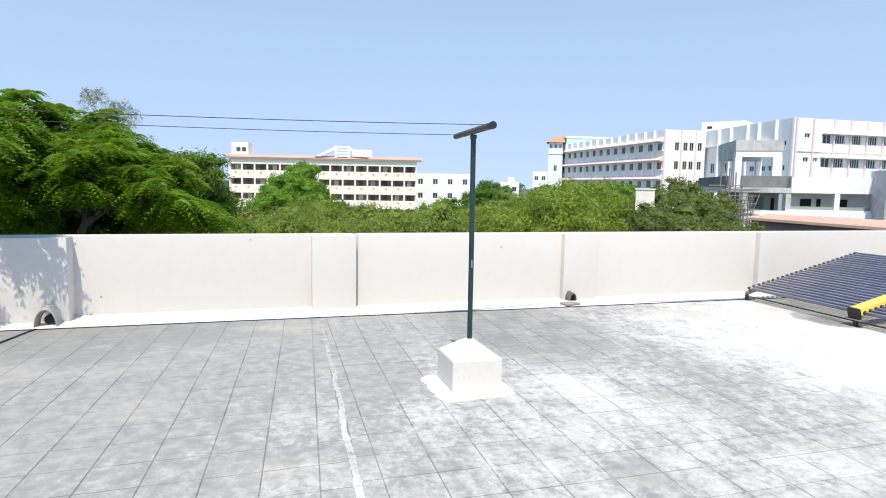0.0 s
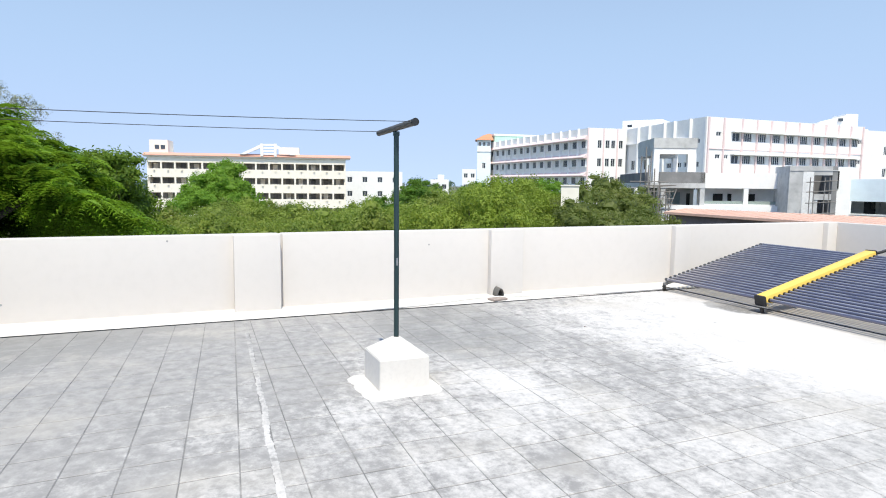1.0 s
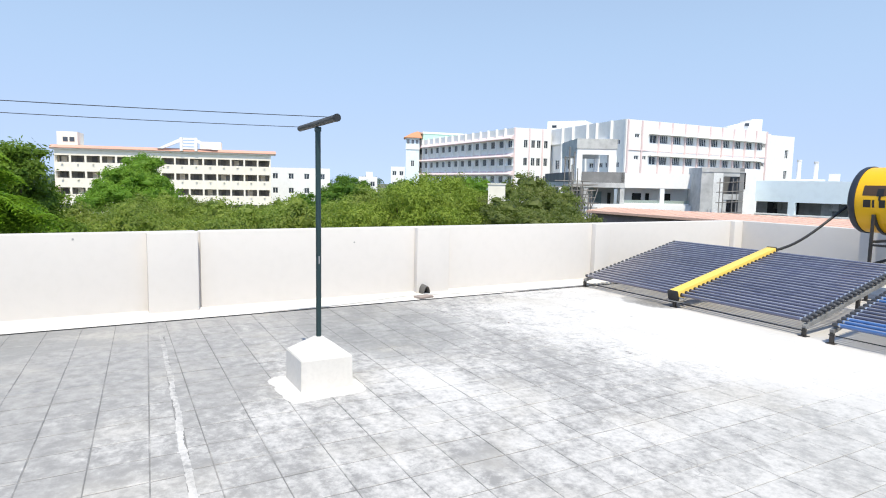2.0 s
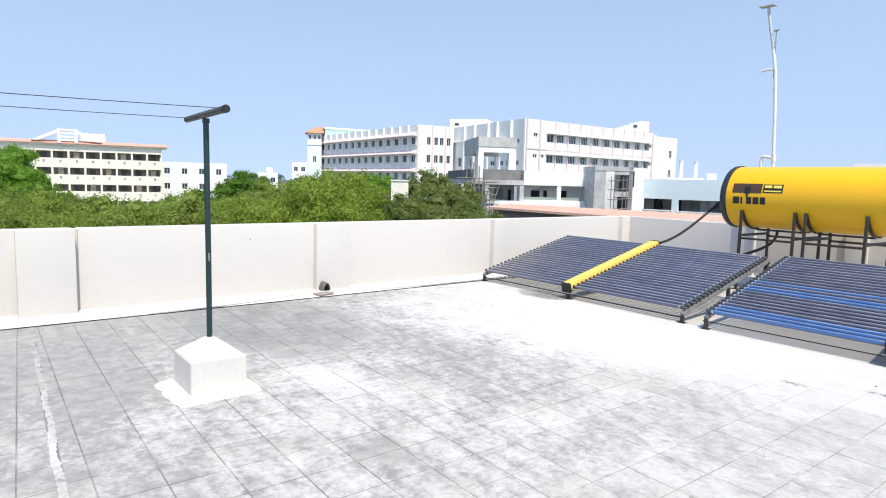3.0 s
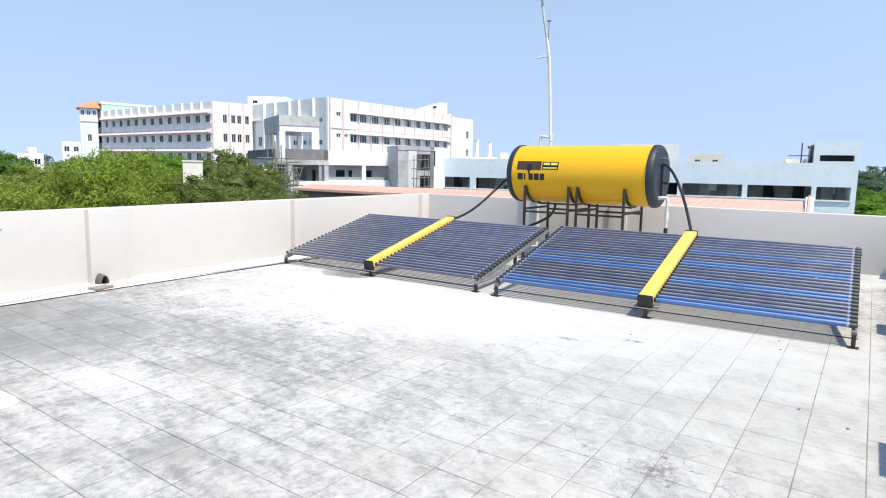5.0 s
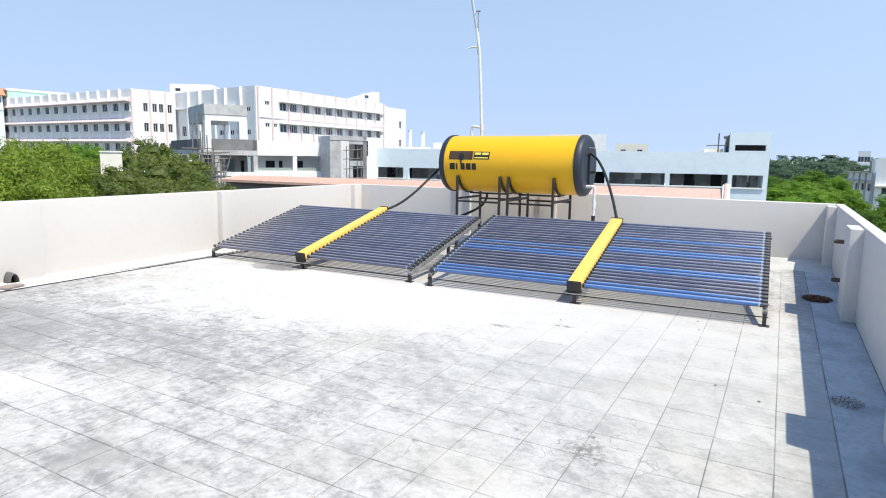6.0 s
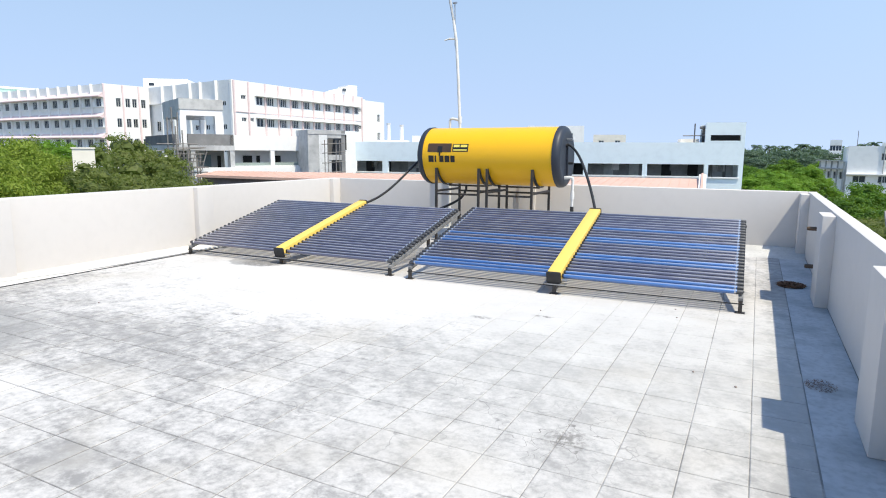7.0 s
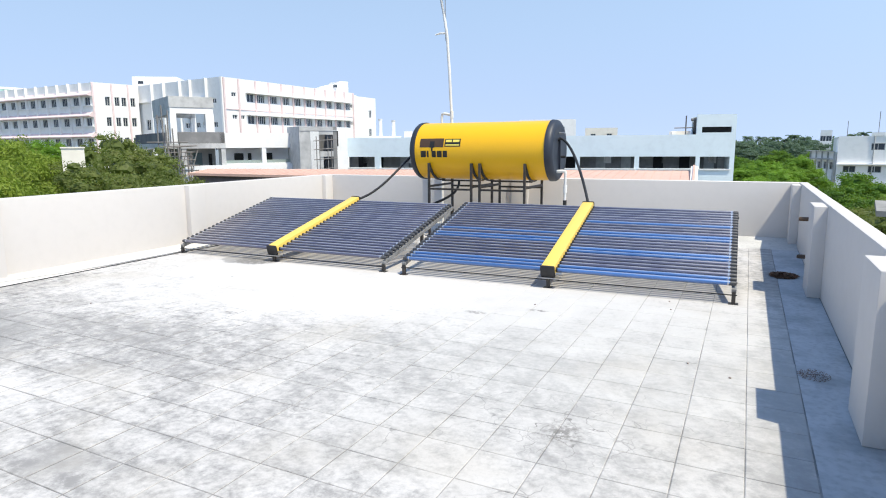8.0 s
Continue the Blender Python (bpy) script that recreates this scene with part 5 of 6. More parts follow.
rng = random.Random(21)
sc = thing("scaffolding", "rough timber pole scaffolding tied round the unfinished block", "scaffolding", gm_)
for k, (u, y, top) in enumerate(((-1.25, -0.9, 4.2), (-0.85, -1.0, 5.0), (-0.45, -0.9, 4.6), (-0.1, -1.1, 3.1), (0.5, -1.0, 2.0), (1.3, -1.1, 1.2), (-0.6, -1.6, 3.4), (0.2, -1.7, 1.5), (1.0, -1.6, 0.8))):
    part("pole", bar([(u, y, GROUND_Z + 0.02), (u + rng.uniform(-0.15, 0.15), y, -3), (u + rng.uniform(-0.15, 0.15), y, top)], 0.055, 6), BAMBOO, sc)
for z in (-4.2, -3.2, -2.2, -1.4, -0.6, 0.1, 0.8, 1.4, 1.9):
    part("ledger", bar([(-2.2 + rng.uniform(-0.5, 0.5), -1.0, z + rng.uniform(-0.1, 0.1)), (1.4 + rng.uniform(-0.6, 0.8), -1.1, z + rng.uniform(-0.25, 0.25))], 0.045, 6), BAMBOO, sc)
    part("ledger", bar([(-1.3 + rng.uniform(-0.3, 0.3), -1.55, z - 0.3), (1.5, -1.65, z - 0.3 + rng.uniform(-0.2, 0.2))], 0.04, 6), BAMBOO, sc)
for u in (-1.8, -0.6, 0.3):
    part("brace", bar([(u, -1.3, -3.5), (u + 1.5, -1.3, 1.3)], 0.04, 6), BAMBOO, sc)
for k, x in enumerate((0.6, 0.9, 1.7, 2.05)):
    m = pose(*polar(38.8, 59), 0, 0, 0, UA - 4)
    part("pole", bar([(x + 1.0, -0.6, -9.0), (x + 1.0, -0.6, 2.4)], 0.04, 6), BAMBOO, sc).matrix_basis = gm_.inverted() @ m
for z in (-0.6, 0.3, 1.2, 2.0):
    part("ledger", bar([(1.3, -0.65, z), (3.6, -0.65, z + 0.15)], 0.04, 6), BAMBOO, sc).matrix_basis = gm_.inverted() @ m

# --- white apartment house on the east side
apt = thing("apartment_building", "white three-storey apartment house with weather stains and small balconies", "building")
ax, ay = polar(-6.2, 100)
facade(apt, ax, ay, -4, 18, GROUND_Z, 2.35, [(0.75, 2.2, -2.45, -1.55), (3.55, 5.05, -2.45, -1.55), (3.7, 5.2, 0.5, 1.4), (8.0, 9.6, -2.45, -1.55), (8.0, 9.6, 0.5, 1.4), (0.75, 2.2, -5.7, -4.6), (3.55, 5.05, -5.7, -4.6)], WALL_WHITE, style="dark")
amat = pose(ax, ay, 0, 0, 0, -4)
part("core", boxed(0.1, 18, 0.36, 20, GROUND_Z, 2.2), WALL_WHITE, apt).matrix_basis = amat
# lower wing whose long side runs back at a slant, with window rows between ledges
la, lb = polar(-4.42, 107), polar(-6.0, 100.6)
SA, SL = run(la, lb)
facade(apt, *la, SA, SL, GROUND_Z, 0.30, [(0.6 + 1.75 * k, 1.5 + 1.75 * k, z, z + 1.0) for k in range(4) for z in (-2.1, -5.0, -8.0)], WALL_WHITE, style="dark")
for z in (-0.62, -3.5, -6.5):
    ledge(apt, *la, SA, -0.3, SL, z - 0.18, z, 0.45, WALL_GREY)
ledge(apt, *la, SA, -0.4, SL, 0.305, 0.42, 0.5, WALL_GREY, "side_roof")
for k in range(5):
    ledge(apt, *la, SA, 0.05 + 1.75 * k, 0.25 + 1.75 * k, -9.0, 0.29, 0.14, WALL_GREY, "drainpipe")
part("side_wing", boxed(0.0, SL - 0.4, 0.36, 9.0, GROUND_Z, 0.2), WALL_WHITE, apt).matrix_basis = pose(*la, 0, 0, 0, SA)
for z in (-1.3, -4.4):
    part("canopy", boxed(-0.05, 18, -0.6, -0.003, z - 0.12, z), WALL_WHITE, apt).matrix_basis = amat
part("downpipe", bar([(4.0, -0.08, GROUND_Z), (4.0, -0.08, 2.3)], 0.07, 6), WALL_GREY, apt).matrix_basis = amat
part("parapet", boxed(3.6, 18, -0.1, 0.3, 2.355, 2.8), WALL_WHITE, apt).matrix_basis = amat
for u, h in ((1.0, 4.4), (4.5, 5.6), (8.0, 4.8)):
    part("aerial", bar([(u, 2, 2.2), (u, 2, h)], 0.04, 5), WALL_DARK, apt).matrix_basis = amat

hut = thing("roof_hut", "small grey concrete stair hut of the next house", "hut")
hx, hy = polar(-10.1, 27)
hm = pose(hx, hy, 0, 0, 0, -8)
part("body", boxed(0, 5, 0, 4, GROUND_Z, -1.02), WALL_CREAM, hut).matrix_basis = hm
part("roof_slab", boxed(-0.5, 5.4, -0.5, 4.4, -1.015, -0.82), HALL, hut).matrix_basis = hm
part("post", boxed(-0.1, 0.2, -0.3, -0.003, GROUND_Z, -1.02), WALL_GREY, hut).matrix_basis = hm

yb = thing("yellow_house", "pale yellow wall of a house half hidden by trees", "house")
yx, yy = polar(57.0, 33)
part("wall", boxed(0, 0.9, 0, 2.0, GROUND_Z, 1.52), WALL_CREAM, yb).matrix_basis = pose(yx, yy, 0, 0, 0, 56)
part("roof_slab", boxed(-0.04, 0.94, -0.04, 2.04, 1.525, 1.59), WALL_CREAM, yb).matrix_basis = pose(yx, yy, 0, 0, 0, 56)

# ---------------------------------------------------------------- trees


def puffs(r, blobs, shrink=0.70):
    """Lumpy inner bodies of the leaf clumps, as vertices and triangles."""
    bm = bmesh.new()
    bmesh.ops.create_icosphere(bm, subdivisions=2, radius=1.0)
    base = np.array([v.co[:] for v in bm.verts])
    tri = np.array([[v.index for v in f.verts] for f in bm.faces])
    bm.free()
    vs, fs = [], []
    for k, b in enumerate(blobs):
        lump = 1 + 0.22 * np.sin(base @ r.normal(size=(3, 3)) * 3.1 + r.uniform(0, 6, 3)).sum(1)[:, None] / 1.7 + r.normal(size=(len(base), 1)) * 0.05
        body = base * np.where(base[:, 2:] < 0, (1, 1, 0.55), (1, 1, 1))
        vs.append(np.array(b[:3]) + body * lump * np.array(b[3:6]) * shrink)
        fs.append(tri + k * len(base))
    return np.concatenate(vs), np.concatenate(fs)


def leaf_mesh(name, r, blobs, count, leaf, width, per, mat, droop=0.25, fill=0.25, bodies=(), shrink=0.70):
    """Leaves in sprays over the shells of the crown's clumps. blobs: centre and radii."""
    share = np.array([b[3] * b[4] + b[3] * b[5] for b in blobs])
    pick = r.choice(len(blobs), count, p=share / share.sum())
    B = np.array(blobs)[pick]
    d = r.normal(size=(count, 3))
    d /= np.linalg.norm(d, axis=1)[:, None]
    d[:, 2] = np.where(d[:, 2] < -0.55, -d[:, 2], d[:, 2])
    depth = np.where(r.random(count) < fill, r.uniform(0.6, 0.9, count), r.uniform(0.86, 1.10, count))
    c = B[:, :3] + d * B[:, 3:6] * depth[:, None]
    c = np.repeat(c, per, 0)
    nd = np.repeat(d, per, 0)
    n = len(c)
    # leaves lie about flat on the clump, tips drooping
    way = r.normal(size=(n, 3))
    way -= nd * (way * nd).sum(1)[:, None] * 0.8
    way /= np.linalg.norm(way, axis=1)[:, None]
    way[:, 2] -= droop
    way /= np.linalg.norm(way, axis=1)[:, None]
    side = np.cross(way, nd + r.normal(size=(n, 3)) * 0.40)
    side /= np.linalg.norm(side, axis=1)[:, None] + 1e-6
    L = (leaf * r.uniform(0.6, 1.3, n))[:, None]
    W = (width * r.uniform(0.7, 1.2, n))[:, None]
    sag = np.zeros((n, 3))
    sag[:, 2] = -0.12 * leaf
    c = c + r.normal(size=(n, 3)) * leaf * 0.5
    v = np.stack([c, c + way * L * 0.5 + side * W * 0.5, c + way * L + sag, c + way * L * 0.5 - side * W * 0.5], 1).reshape(-1, 3)
    f = np.arange(n * 4).reshape(-1, 4).tolist()
    if len(bodies):
        pv, pf = puffs(r, bodies, shrink)
        f += (pf + len(v)).tolist()
        v = np.concatenate([v, pv])
    me = bpy.data.meshes.new(name)
    me.from_pydata(v.tolist(), [], f)
    me.materials.append(mat)
    return me


def make_tree(label, mat, seed, height, spread, flat, count, leaf, width, per=5, clumps=26, at=None, low=0.45, fat=1.0, group="trees", solid_=True, shrink=0.70):
    """A trunk with limbs that end in leafy clumps; the base stands at the origin."""
    r = np.random.RandomState(seed)
    rg = random.Random(seed)
    t = thing("tree", label, "tree", at, group)
    bm = bmesh.new()
    fork = Vector((rg.uniform(-0.3, 0.3), rg.uniform(-0.3, 0.3), height * low))
    tr = 0.028 * height
    sweep(bm, [(0, 0, 0), (0.05, 0.02, height * 0.04), fork * 0.5 + Vector((0.12, -0.1, 0)), fork], [tr * 1.5, tr * 1.05, tr * 0.9, tr * 0.75], 8)
    blobs, bodies = [], []
    top = height - fork.z
    for k in range(clumps):
        a = k * 2.39996 + rg.uniform(-0.5, 0.5)
        q = math.sqrt((k + 0.4) / clumps)
        rad = spread * q * rg.uniform(0.8, 1.05)
        h = fork.z + top * (0.84 - flat * q * q) * rg.uniform(0.86, 1.06)
        s = spread * rg.uniform(0.24, 0.36) * (18 / clumps) ** 0.33 * fat
        p = Vector((rad * math.cos(a), rad * math.sin(a), h))
        bodies.append((p.x, p.y, p.z, s * 0.9, s * 0.9, s * 0.62))
        blobs.append(bodies[-1])
        # smaller bunches over the clump
        for b in range(6):
            d = Vector((rg.gauss(0, 1), rg.gauss(0, 1), abs(rg.gauss(0.3, 0.7)))).normalized()
            e = s * rg.uniform(0.26, 0.46)
            bunch = (p.x + d.x * s * 0.9, p.y + d.y * s * 0.9, p.z + d.z * s * 0.66, e, e, e * 0.72)
            blobs.append(bunch)
            if b < 3:
                bodies.append(bunch)
        if k % 2 == 0:
            midp = fork.lerp(p, 0.5) + Vector((0, 0, -0.06 * height))
            sweep(bm, [fork, midp, p], [tr * 0.45, tr * 0.26, tr * 0.08], 5, cap=False)
    part("trunk", bm, BARK, t, smooth=True)
    o = new("crown", leaf_mesh("crown", r, blobs, count, leaf, width, per, mat, bodies=bodies if solid_ else (), shrink=shrink))
    o.parent = t
    return t


def feather_tree(label, at, blobs, fork, count, seed):
    """The tree beside the terrace: long compound leaves with rows of small leaflets."""
    r = np.random.RandomState(seed)
    rg = random.Random(seed)
    t = thing("tree", label, "tree", at, "trees")
    bm = bmesh.new()
    fork = Vector(fork)
    sweep(bm, [(0, 0, 0), fork * 0.5 + Vector((0.2, 0.1, 0)), fork], [0.34, 0.24, 0.10], 10)
    for b in (blobs[2], blobs[5], blobs[8]):
        p = Vector(b[:3])
        sweep(bm, [fork + Vector((-0.9, 0, -0.4)), fork.lerp(p, 0.4) + Vector((0, 0, -0.3)), fork.lerp(p, 0.75) + Vector((rg.uniform(-.2, .2), rg.uniform(-.2, .2), -0.1)), p], [0.06, 0.04, 0.028, 0.012], 6, cap=False)
    sweep(bm, [fork, fork + Vector((0.1, 0.24, 0.46)), fork + Vector((0.15, 0.60, 0.72)), fork + Vector((0.15, 0.9, 0.86)), fork + Vector((0.05, 1.14, 0.90))], [0.075, 0.055, 0.045, 0.035, 0.02], 8)
    sweep(bm, [fork + Vector((0.1, 0.24, 0.46)), fork + Vector((0.1, 0.27, 0.9)), fork + Vector((0.0, 0.2, 1.3))], [0.045, 0.03, 0.02], 7)
    part("trunk", bm, BARK, t, smooth=True)
    # fans of drooping compound leaves over the shells of the clumps
    share = np.array([b[3] * b[4] + b[3] * b[5] for b in blobs])
    fans, bunch = count // 10, 14
    sprays = fans // bunch
    pick = r.choice(len(blobs), sprays, p=share / share.sum())
    B = np.array(blobs)[pick]
    d = r.normal(size=(sprays, 3))
    d /= np.linalg.norm(d, axis=1)[:, None]
    d[:, 2] = np.where(d[:, 2] < -0.6, -d[:, 2], d[:, 2])
    c = B[:, :3] + d * B[:, 3:6] * np.where(r.random(sprays) < 0.3, r.uniform(0.1, 0.7, sprays), r.uniform(0.75, 1.15, sprays))[:, None]
    c, d = np.repeat(c, bunch, 0), np.repeat(d, bunch, 0)
    c = c + r.normal(size=c.shape) * (0.13, 0.13, 0.06)
    # nothing hangs down inside the parapet
    keep = ~((c[:, 0] + NX > XL - 0.55) & (c[:, 2] + GROUND_Z < 1.55))
    # open gaps between the sprays, and a hollow under the lower tier where a limb is bare
    gap = np.sin(c @ np.array([[7.1, 2.3, -3.1], [-2.9, 8.3, 2.2], [3.0, -3.7, 9.4]]) + np.array([0.4, 1.9, 3.1])).sum(1)
    keep &= gap > -0.9
    keep &= ~((c[:, 0] > 0.55) & (c[:, 1] > 1.15) & (c[:, 1] < 2.35) & (c[:, 2] < H0 + 1.44 + 0.10 * np.sin(c[:, 1] * 9)))
    c, d = np.repeat(c[keep], 10, 0), np.repeat(d[keep], 10, 0)
    count = len(c)
    turn = np.arange(count) * 0.628 * 1.0 + r.uniform(-0.3, 0.3, count)
    way = np.stack([np.cos(turn), np.sin(turn), r.uniform(-0.15, 0.4, count)], 1) + d * np.array([0.7, 0.7, 0.35])
    way /= np.linalg.norm(way, axis=1)[:, None]
    side = np.cross(way, np.array([0, 0, 1.0]) + r.normal(size=(count, 3)) * 0.3)
    side /= np.linalg.norm(side, axis=1)[:, None]
    L = r.uniform(0.18, 0.36, count)
    vs = []
    for k in range(7):
        s = (k + 1) / 7
        base = c + way * (L * s)[:, None]
        base[:, 2] -= L * 0.75 * s * s
        for sgn in (1, -1):
            out = side * sgn * 0.9 + way * 0.45
            out[:, 2] -= 0.30
            ln = (0.074 * math.sin(math.pi * (0.2 + 0.75 * s)) * r.uniform(0.8, 1.2, count))[:, None]
            wd = way * 0.017
            vs.append(np.stack([base + wd, base + out * ln, base - wd], 1))
    v = np.concatenate(vs, 0).reshape(-1, 3)
    me = bpy.data.meshes.new("crown")
    me.from_pydata(v.tolist(), [], np.arange(len(v)).reshape(-1, 3).tolist())
    me.materials.append(LEAF_NEAR)
    o = new("crown", me)
    o.parent = t
    return t


# tree that leans over the west parapet
NX, NY = -12.6, -5.4
H0 = -GROUND_Z
# the first clump is added beyond the view's edge to shade the lower tier
near_blobs = [(1.9, 0.2, 3.2, 0.8, 0.8, 0.3), (4.3, 0.75, 2.8, 0.7, 0.75, 0.2), (4.4, -0.6, 3.1, 0.7, 0.9, 0.22), (4.2, -2.0, 3.0, 1.0, 1.1, 0.4), (3.2, -0.4, 2.3, 0.9, 0.9, 0.4), (-0.19, 0.19, 3.08, 0.77, 0.77, 0.65), (-0.36, 0.74, 2.98, 0.66, 0.66, 0.56), (-0.2, 1.27, 2.86, 0.62, 0.62, 0.53), (0.11, 1.67, 2.64, 0.55, 0.55, 0.46), (0.42, 2.17, 2.5, 0.54, 0.54, 0.45)]
# a lower tier of drooping shelves, each in two layers, over a shaded hollow
near_shelf = [(1.7, 1.91, 2.49, 0.55, 0.55, 0.36), (1.7, 2.32, 2.4, 0.5, 0.5, 0.33), (1.7, 1.54, 2.34, 0.5, 0.5, 0.33), (1.7, 2.67, 2.22, 0.42, 0.42, 0.32), (1.7, 2.86, 2.0, 0.38, 0.38, 0.32), (1.7, 3.15, 1.79, 0.36, 0.36, 0.32), (1.7, 1.2, 2.13, 0.45, 0.45, 0.3), (1.7, 1.31, 1.75, 0.36, 0.36, 0.28), (1.7, 2.03, 2.24, 0.4, 0.4, 0.22), (1.7, 0.86, 2.25, 0.6, 0.6, 0.4), (1.7, 0.77, 1.72, 0.5, 0.5, 0.35)]
near_blobs += near_shelf + [(x - 0.85, y * 1.02 - 0.2, z + 0.09, a * 1.1, b * 1.1, c * 1.1) for x, y, z, a, b, c in near_shelf]
near_blobs += [(0.1, 1.36, 1.61, 0.5, 0.7, 0.5), (0.1, 1.92, 1.64, 0.5, 0.65, 0.45), (0.1, 2.45, 1.59, 0.5, 0.5, 0.35), (0.1, 0.82, 1.66, 0.5, 0.6, 0.5), (0.1, 0.39, 1.84, 0.5, 0.8, 0.6), (0.1, 1.08, 2.19, 0.5, 0.6, 0.4)]
near_blobs = [(x, y, z + H0 - 0.8, a, b, c) for x, y, z, a, b, c in near_blobs]
feather_tree("large leafy tree with feathery bright green fronds leaning over the parapet", pose(NX, NY, GROUND_Z), near_blobs, (1.15, 1.34, H0 + 0.47), 62000, 2)


def tree_base(az, d):
    x, y = polar(az, d)
    return pose(x, y, GROUND_Z, 0, 0, az * 37 % 360)


# one tree of each kind, copied about
kinds = {
    "dark": make_tree("dense dark green tree with heavy rounded clumps", LEAF_DARK, 31, 12.5, 4.0, 0.55, 3800, 0.21, 0.12, per=4, at=tree_base(64.5, 84), clumps=22),
    "bright": make_tree("bright green round-crowned tree before the cream building", LEAF_BRIGHT, 32, 14.4, 4.6, 0.45, 7500, 0.19, 0.12, per=4, at=tree_base(87.1, 68), clumps=44, low=0.36, fat=1.25),
    "olive": make_tree("spreading olive green tree with a broad soft crown", LEAF_OLIVE, 33, 10.6, 5.4, 0.42, 6800, 0.17, 0.085, per=4, at=tree_base(80.0, 34), clumps=38, shrink=0.56),
    "lime": make_tree("yellow-green tree with loose rounded bunches of leaves", LEAF_LIME, 37, 11.0, 4.6, 0.5, 6400, 0.17, 0.085, per=4, at=tree_base(74.0, 36), clumps=30, fat=1.1, shrink=0.56),
    "layered": make_tree("deep green tree with flat layered branches above the canopy", LEAF_LAYER, 39, 12.4, 3.6, 0.3, 4200, 0.16, 0.075, per=4, at=tree_base(60.8, 40), clumps=16, low=0.6, solid_=False),
    "dull": make_tree("dull brownish green tree below the half-built block", LEAF_DULL, 34, 11.9, 3.6, 0.45, 5200, 0.14, 0.07, per=4, at=tree_base(52.6, 33), clumps=30),
    "pale": make_tree("pale wispy tree with sparse grey-green leaves", LEAF_PALE, 35, 16.6, 2.2, 0.85, 5000, 0.075, 0.032, at=tree_base(101.6, 27), clumps=16, solid_=False),
    "mango": make_tree("dark green tree with dense heavy clumps beside the terrace", LEAF_MANGO, 41, 14.3, 2.7, 0.75, 12000, 0.16, 0.06, per=4, at=tree_base(96.5, 26), clumps=44, low=0.36, fat=1.25),
    "hazy": make_tree("dark hazy green tree far off among others", LEAF_FAR, 43, 12.5, 4.0, 0.55, 2000, 0.30, 0.19, per=4, at=tree_base(-2.0, 205), clumps=24),
    "gold": make_tree("small tree with yellowing leaves among the green", LEAF_GOLD, 36, 10.8, 1.5, 0.5, 900, 0.16, 0.09, at=tree_base(67.0, 47), clumps=8),
}
TREES = [("olive", 63.4, 30, 0.90), ("dull", 54.6, 30, 0.90), ("mango", 92.6, 24, 0.86), ("mango", 106.0, 27, 0.94), ("layered", 62.6, 30, 0.90), ("dark", 73.0, 62, 0.96), ("dark", 69.5, 75, 1.0), ("dark", 66.0, 84, 1.0),
         ("olive", 88.0, 42, 0.88), ("lime", 84.4, 46, 0.86), ("olive", 77.0, 48, 0.94), ("olive", 75.0, 31, 0.86), ("lime", 70.8, 40, 0.98), ("olive", 68.2, 32, 0.88), ("olive", 66.2, 46, 1.0), ("lime", 64.0, 36, 0.96), ("lime", 60.4, 44, 1.03), ("lime", 58.8, 30, 0.84),
         ("olive", 91.5, 31, 0.88), ("olive", 82.0, 62, 0.92), ("lime", 78.6, 66, 0.94), ("dark", 61.8, 66, 1.02), ("bright", 58.6, 72, 0.90), ("dark", 54.0, 54, 0.95), ("layered", 64.6, 28, 0.86),
         ("dull", 53.0, 39, 1.08), ("dull", 51.2, 38, 0.90), ("bright", 62.6, 56, 0.80), ("bright", 71.4, 54, 0.76), ("lime", 61.2, 29, 0.84), ("olive", 95.0, 36, 0.95), ("lime", 81.2, 28, 0.84), ("lime", 86.6, 30, 0.81), ("olive", 90.4, 37, 0.92), ("olive", 93.4, 44, 0.94)]
for k, (kind, az, d, s) in enumerate(TREES):
    s *= (0.955 + 0.075 * math.sin(k * 2.4)) * (1.0 if d > 50 or kind == "mango" else 1.16 if 73 < az < 92 else 1.09)
    o = copy_thing(kinds[kind], tree_base(az, d))
    o.scale = (s * (1 + 0.1 * math.sin(az * 3)), s, s)
# east side: the nearer crowns reach up to just below the eye
for kind, az, d, s in (("dark", -6.8, 46, 0.76), ("dull", -9.5, 40, 0.78), ("dark", -8.2, 60, 0.78), ("bright", -1.0, 84, 0.70), ("bright", -3.4, 92, 0.72), ("bright", -2.2, 72, 0.66), ("dark", 0.4, 96, 0.82), ("bright", -4.8, 112, 0.76), ("dark", -2.0, 118, 0.88), ("hazy", 0.0, 132, 0.88), ("hazy", -3.6, 140, 0.92), ("hazy", -0.8, 150, 0.92), ("hazy", -5.0, 165, 0.96), ("hazy", -2.8, 180, 0.98), ("hazy", 0.6, 190, 1.0), ("hazy", -1.6, 215, 1.02), ("hazy", -4.2, 215, 1.04), ("hazy", -8.0, 200, 1.0), ("hazy", 0.0, 240, 1.04), ("hazy", -3.2, 250, 1.06)):
    o = copy_thing(kinds[kind], tree_base(az, d))
    o.scale = (s * 1.25, s * 1.25, s)

# coconut palms that stand over the far woods


